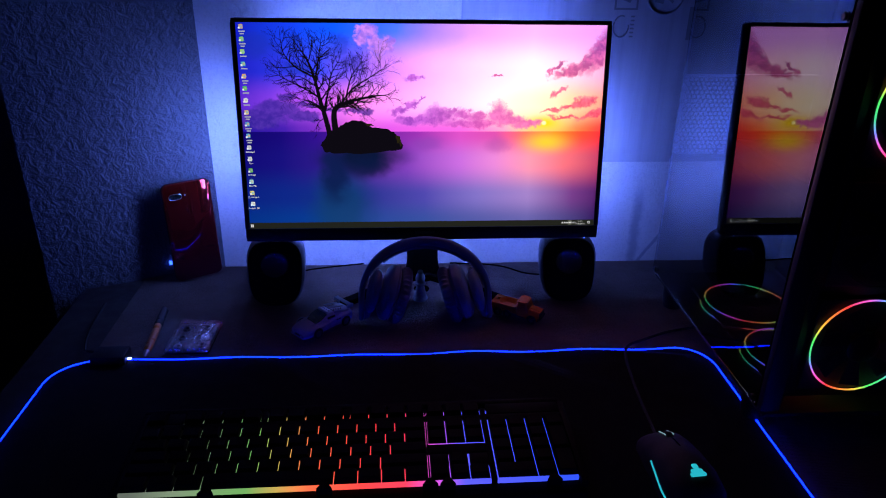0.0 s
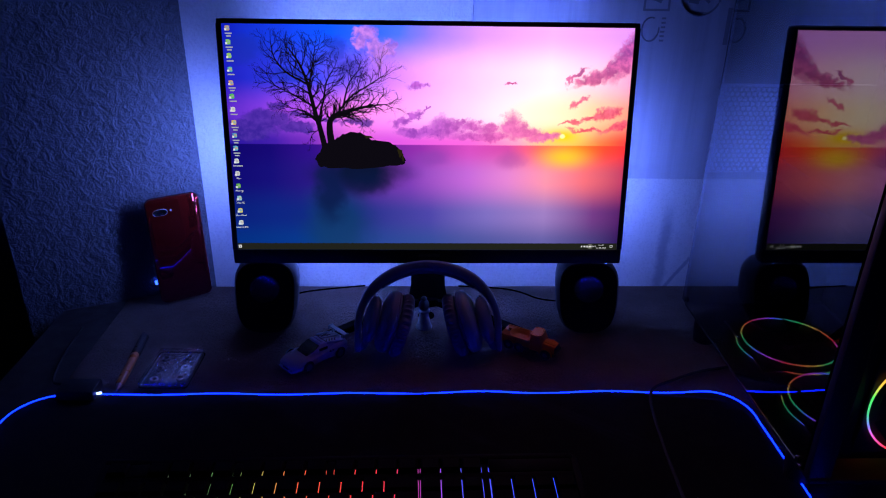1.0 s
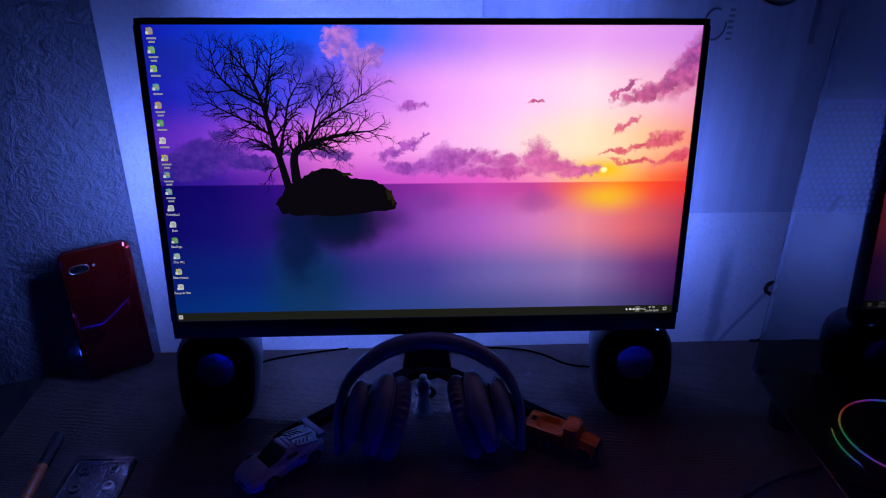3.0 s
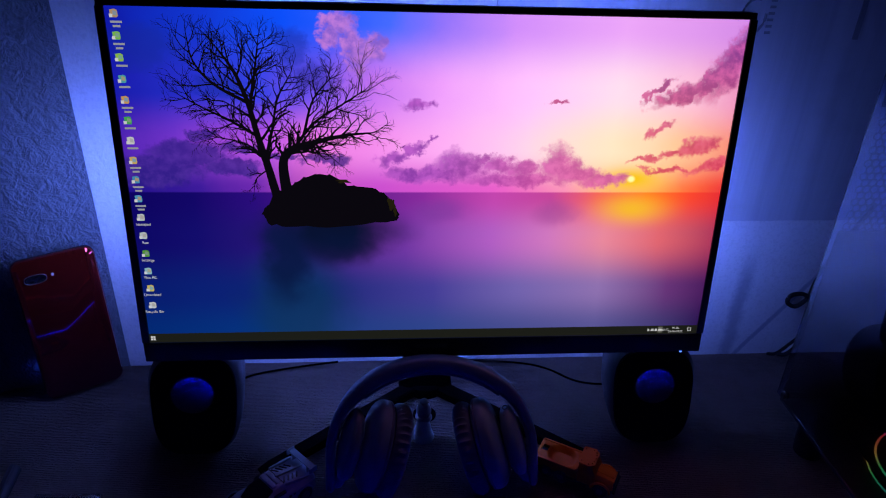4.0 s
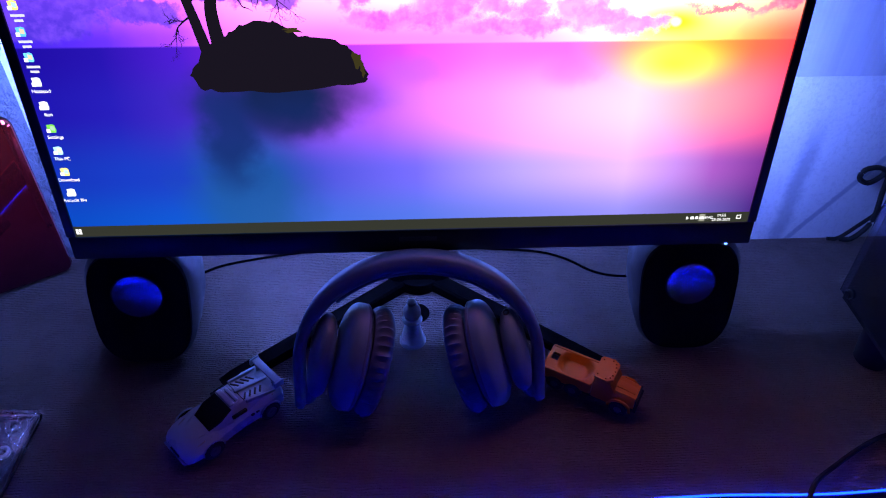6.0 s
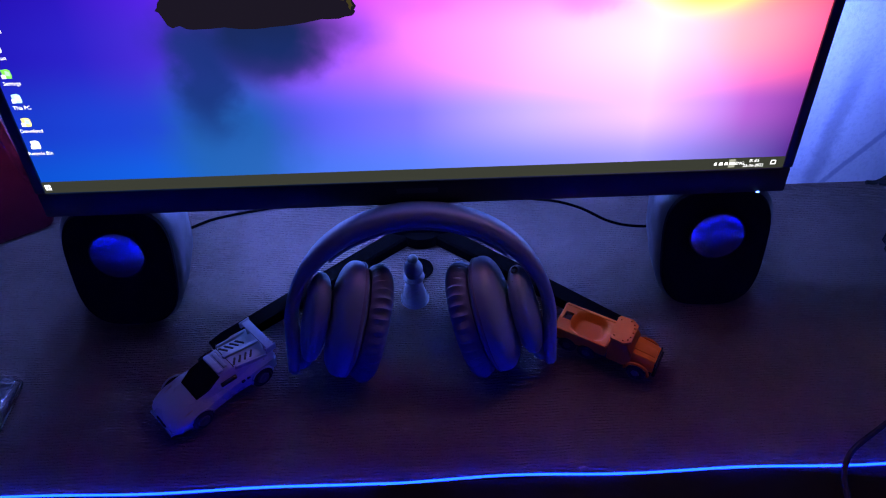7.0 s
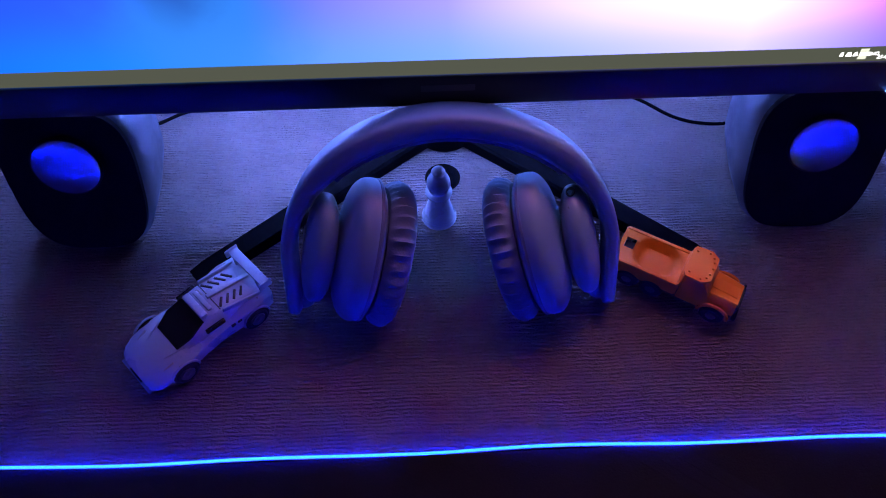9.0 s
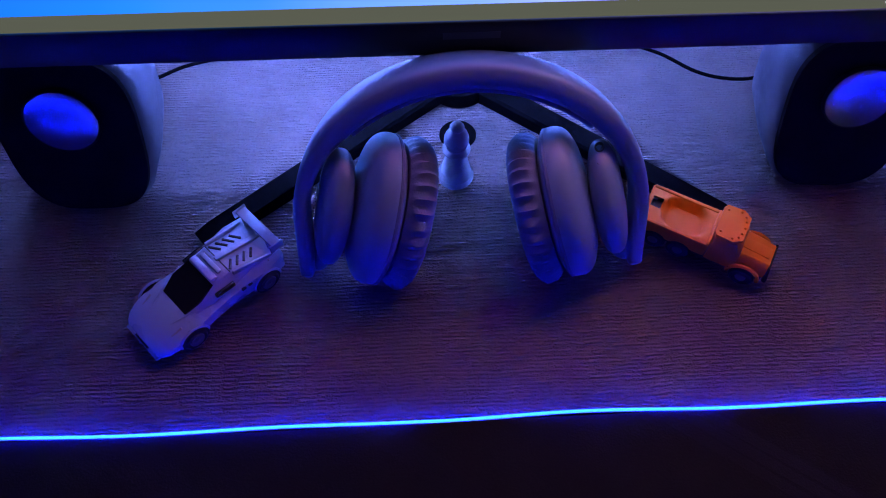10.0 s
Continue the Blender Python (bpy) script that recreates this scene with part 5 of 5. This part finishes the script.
# ---- keyboard ----
def make_keyboard():
    kb = thing("keyboard", "black keyboard with rainbow backlight between its keys", "keyboard", pose(-0.0930, -0.3945, D + 0.0036, 2.5, 0, 0.5))
    W, Dp = 0.488, 0.146
    part("tray", boxed((0, 0.002, 0.0075), (W, Dp, 0.013), 0.004), M_KEY, kb)
    p, q = 0.0215, 0.0180  # key pitch across and along
    x0 = -W / 2 + 0.009
    rows_y = [0.056] + [0.0300 - q * k for k in range(5)]
    front = -0.0535
    part("backlight", boxed((0, (front + 0.055) / 2, 0.0170), (W - 0.014, 0.055 - front, 0.0050)), M_KEYLIGHT, kb, "rainbow light under the keys", smooth=False)
    part("top_rail", boxed((0, 0.070, 0.0165), (W - 0.004, 0.008, 0.010), 0.002), M_KEY, kb)
    cache = {}

    def key(cx, cy, wu, hu=1.0):
        k = (round(wu, 3), round(hu, 3))
        if k not in cache:
            w, h = p * wu / 2 - 0.00016, q * hu / 2 - 0.00004
            bm = lofted([[(sx * (w - i), sy * (h - j) + dy, z) for sx, sy in ((-1, -1), (1, -1), (1, 1), (-1, 1))] for z, i, j, dy in ((0.0, 0.0, 0.0, 0.0), (0.0035, 0.0003, 0.0003, 0.0), (0.0088, 0.0018, 0.0022, 0.0006), (0.0094, 0.0026, 0.0028, 0.0006))])
            me = bpy.data.meshes.new("key")
            bm.to_mesh(me)
            bm.free()
            me.materials.append(M_KEY)
            cache[k] = me
        ob = new("key", cache[k])
        ob.parent = kb
        ob.matrix_basis = pose(cx, cy, 0.0166)

    def line(y, widths, x):
        for wu in widths:
            if wu > 0:
                key(x + p * wu / 2, y, wu)
            x += p * abs(wu)
    line(rows_y[0], [1, -0.9, 1, 1, 1, 1, -0.35, 1, 1, 1, 1, -0.35, 1, 1, 1, 1], x0)
    line(rows_y[1], [1] * 13 + [1.6], x0)
    line(rows_y[2], [1.5] + [1] * 12 + [1.1], x0)
    line(rows_y[3], [1.75] + [1] * 11 + [1.85], x0)
    line(rows_y[4], [2.25] + [1] * 10 + [2.35], x0)
    line(rows_y[5], [1.25, 1.25, 1.25, 6.25, 1.15, 1.15, 1.15, 1.15], x0)
    xm = x0 + 14.6 * p
    xn = xm + 0.08 * p
    for y in rows_y[:3]:
        line(y, [0.98, 0.98, 0.98], xn)
    line(rows_y[4], [-0.98, 0.98], xn)
    line(rows_y[5], [0.98, 0.98, 0.98], xn)
    xp = xn + 3.30 * p
    line(rows_y[1], [1, 1, 1, 1], xp)
    line(rows_y[2], [1, 1, 1], xp)
    line(rows_y[3], [1, 1, 1], xp)
    line(rows_y[4], [1, 1, 1], xp)
    line(rows_y[5], [2, 1], xp)
    key(xp + 3.5 * p, (rows_y[2] + rows_y[3]) / 2, 1, 2)
    key(xp + 3.5 * p, (rows_y[4] + rows_y[5]) / 2, 1, 2)
    a = 0.008
    for x in (x0 + 4.1 * p, x0 + 9.6 * p, xp + 2.7 * p, xn + 0.8 * p, xm + 0.04 * p):
        bm = bmesh.new()
        loft(bm, [[(x - a, front - 0.0065, z), (x + a, front - 0.0065, z), (x + a * 0.3, front + 0.0025, z), (x - a * 0.3, front + 0.0025, z)] for z in (0.0135, 0.0240)])
        part("front_wedge", bm, M_KEY, kb, smooth=False)
    # dark fillers in the wide gaps
    xe = xp + 4 * p
    fr, mid = rows_y[0], (rows_y[0] + front) / 2
    top = 0.98 * q
    for c, s in (((0, 0.0430, 0.0172), (W - 0.004, 0.0076, 0.010)), ((x0 + 1.45 * p, fr, 0.0175), (0.88 * p, top, 0.010)), ((x0 + 6.08 * p, fr, 0.0175), (0.33 * p, top, 0.010)), ((x0 + 10.43 * p, fr, 0.0175), (0.33 * p, top, 0.010)), ((xp + 2 * p, fr, 0.0175), (4 * p, top, 0.010)), ((xn + 1.5 * p, rows_y[3] - 0.0015, 0.0175), (3.2 * p, q * 0.76, 0.010)), ((x0 - 0.0033, mid, 0.0175), (0.0072, 0.128, 0.010)), ((xm + 0.04 * p, mid, 0.0175), (0.0016, 0.112, 0.010)), ((xn + 3.10 * p, mid, 0.0175), (0.0064, 0.112, 0.010)), ((xe + 0.004, mid, 0.0175), (0.0074, 0.128, 0.010)), ((xn + 0.5 * p, rows_y[4], 0.0175), (0.94 * p, top, 0.009)), ((xn + 2.5 * p, rows_y[4], 0.0175), (0.94 * p, top, 0.009))):
        part("filler", boxed(c, s, 0.001), M_KEY, kb)


make_keyboard()


# ---- mouse ----
def make_mouse():
    ms = thing("mouse", "black gaming mouse with cyan lit logo and side line", "mouse", pose(0.2585, -0.437, D + 0.0034, 0, 0, 4))
    prof = ((-0.060, 0.018, 0.010), (-0.056, 0.027, 0.022), (-0.042, 0.0325, 0.033), (-0.020, 0.0335, 0.0385), (0.005, 0.0315, 0.0375), (0.030, 0.0300, 0.031), (0.050, 0.0290, 0.022), (0.058, 0.0250, 0.015), (0.061, 0.0180, 0.010))

    def sec(y, w, h):
        return [(w * c, y, h * max(0.0, s) ** 0.75 + 0.0006) for c, s in ((math.cos(a), math.sin(a)) for a in (math.pi * i / 16 for i in range(17)))]
    part("shell", lofted([sec(*q) for q in prof]), M_MATTE, ms)
    part("button_split", tube(spline([(0, 0.060, 0.0135), (0, 0.045, 0.0258), (0, 0.025, 0.0335), (0, 0.010, 0.0368)], 5), 0.0008, 6), M_GLOSS, ms)
    part("wheel", lathe([(0.004, -0.0035), (0.0105, -0.0035), (0.0112, 0), (0.0105, 0.0035), (0.004, 0.0035)], 24, pose(0, 0.036, 0.0215, 0, 90)), M_RUBBER, ms)
    for s in (-1, 1):
        part("wheel_light", tube(spline([(s * 0.0046, 0.050, 0.0240), (s * 0.0050, 0.042, 0.0285), (s * 0.0046, 0.035, 0.0316)], 4), 0.0007, 6), glow("wheel_glow", (0.25, 0.42, 0.45), 0.7), ms)
        part("side_line", tube(spline([(s * 0.0290, 0.012, 0.017), (s * 0.0318, -0.010, 0.0145), (s * 0.0330, -0.030, 0.011), (s * 0.0300, -0.048, 0.008)], 6), 0.0011, 6), M_CYAN, ms, "glowing cyan side line")
    bm = bmesh.new()
    for cx, cy, a, b in ((0, -0.0335, 0.0082, 0.0026), (0, -0.0295, 0.0062, 0.0022), (0, -0.0240, 0.0030, 0.0030)):
        loft(bm, [[(cx + x, cy + y, z - 0.0009 * abs(x / 0.008) ** 2) for x, y in rounded(a, b, 5, 20)] for z in (0.0364 + 0.0002 * (cy + 0.0335) / 0.001, 0.0382 + 0.00014 * (cy + 0.0335) / 0.001)])
    part("logo", bm, M_CYAN, ms, "glowing cyan emblem")


make_mouse()


# ---- blue patch of light on the pier, put in as a glowing block ----
spot = part("light_patch_block", boxed((0, 0, 0), (0.0045, 0.003, 0.007), 0.001), glow("light_patch_blue", (0.02, 0.07, 1.0), 6.0), None, m=pose(-0.4205, 0.0822, D + 0.022, 0, 0, 19))
tagged(spot, "small glowing block added for the blue light patch on the wall", "light strip")
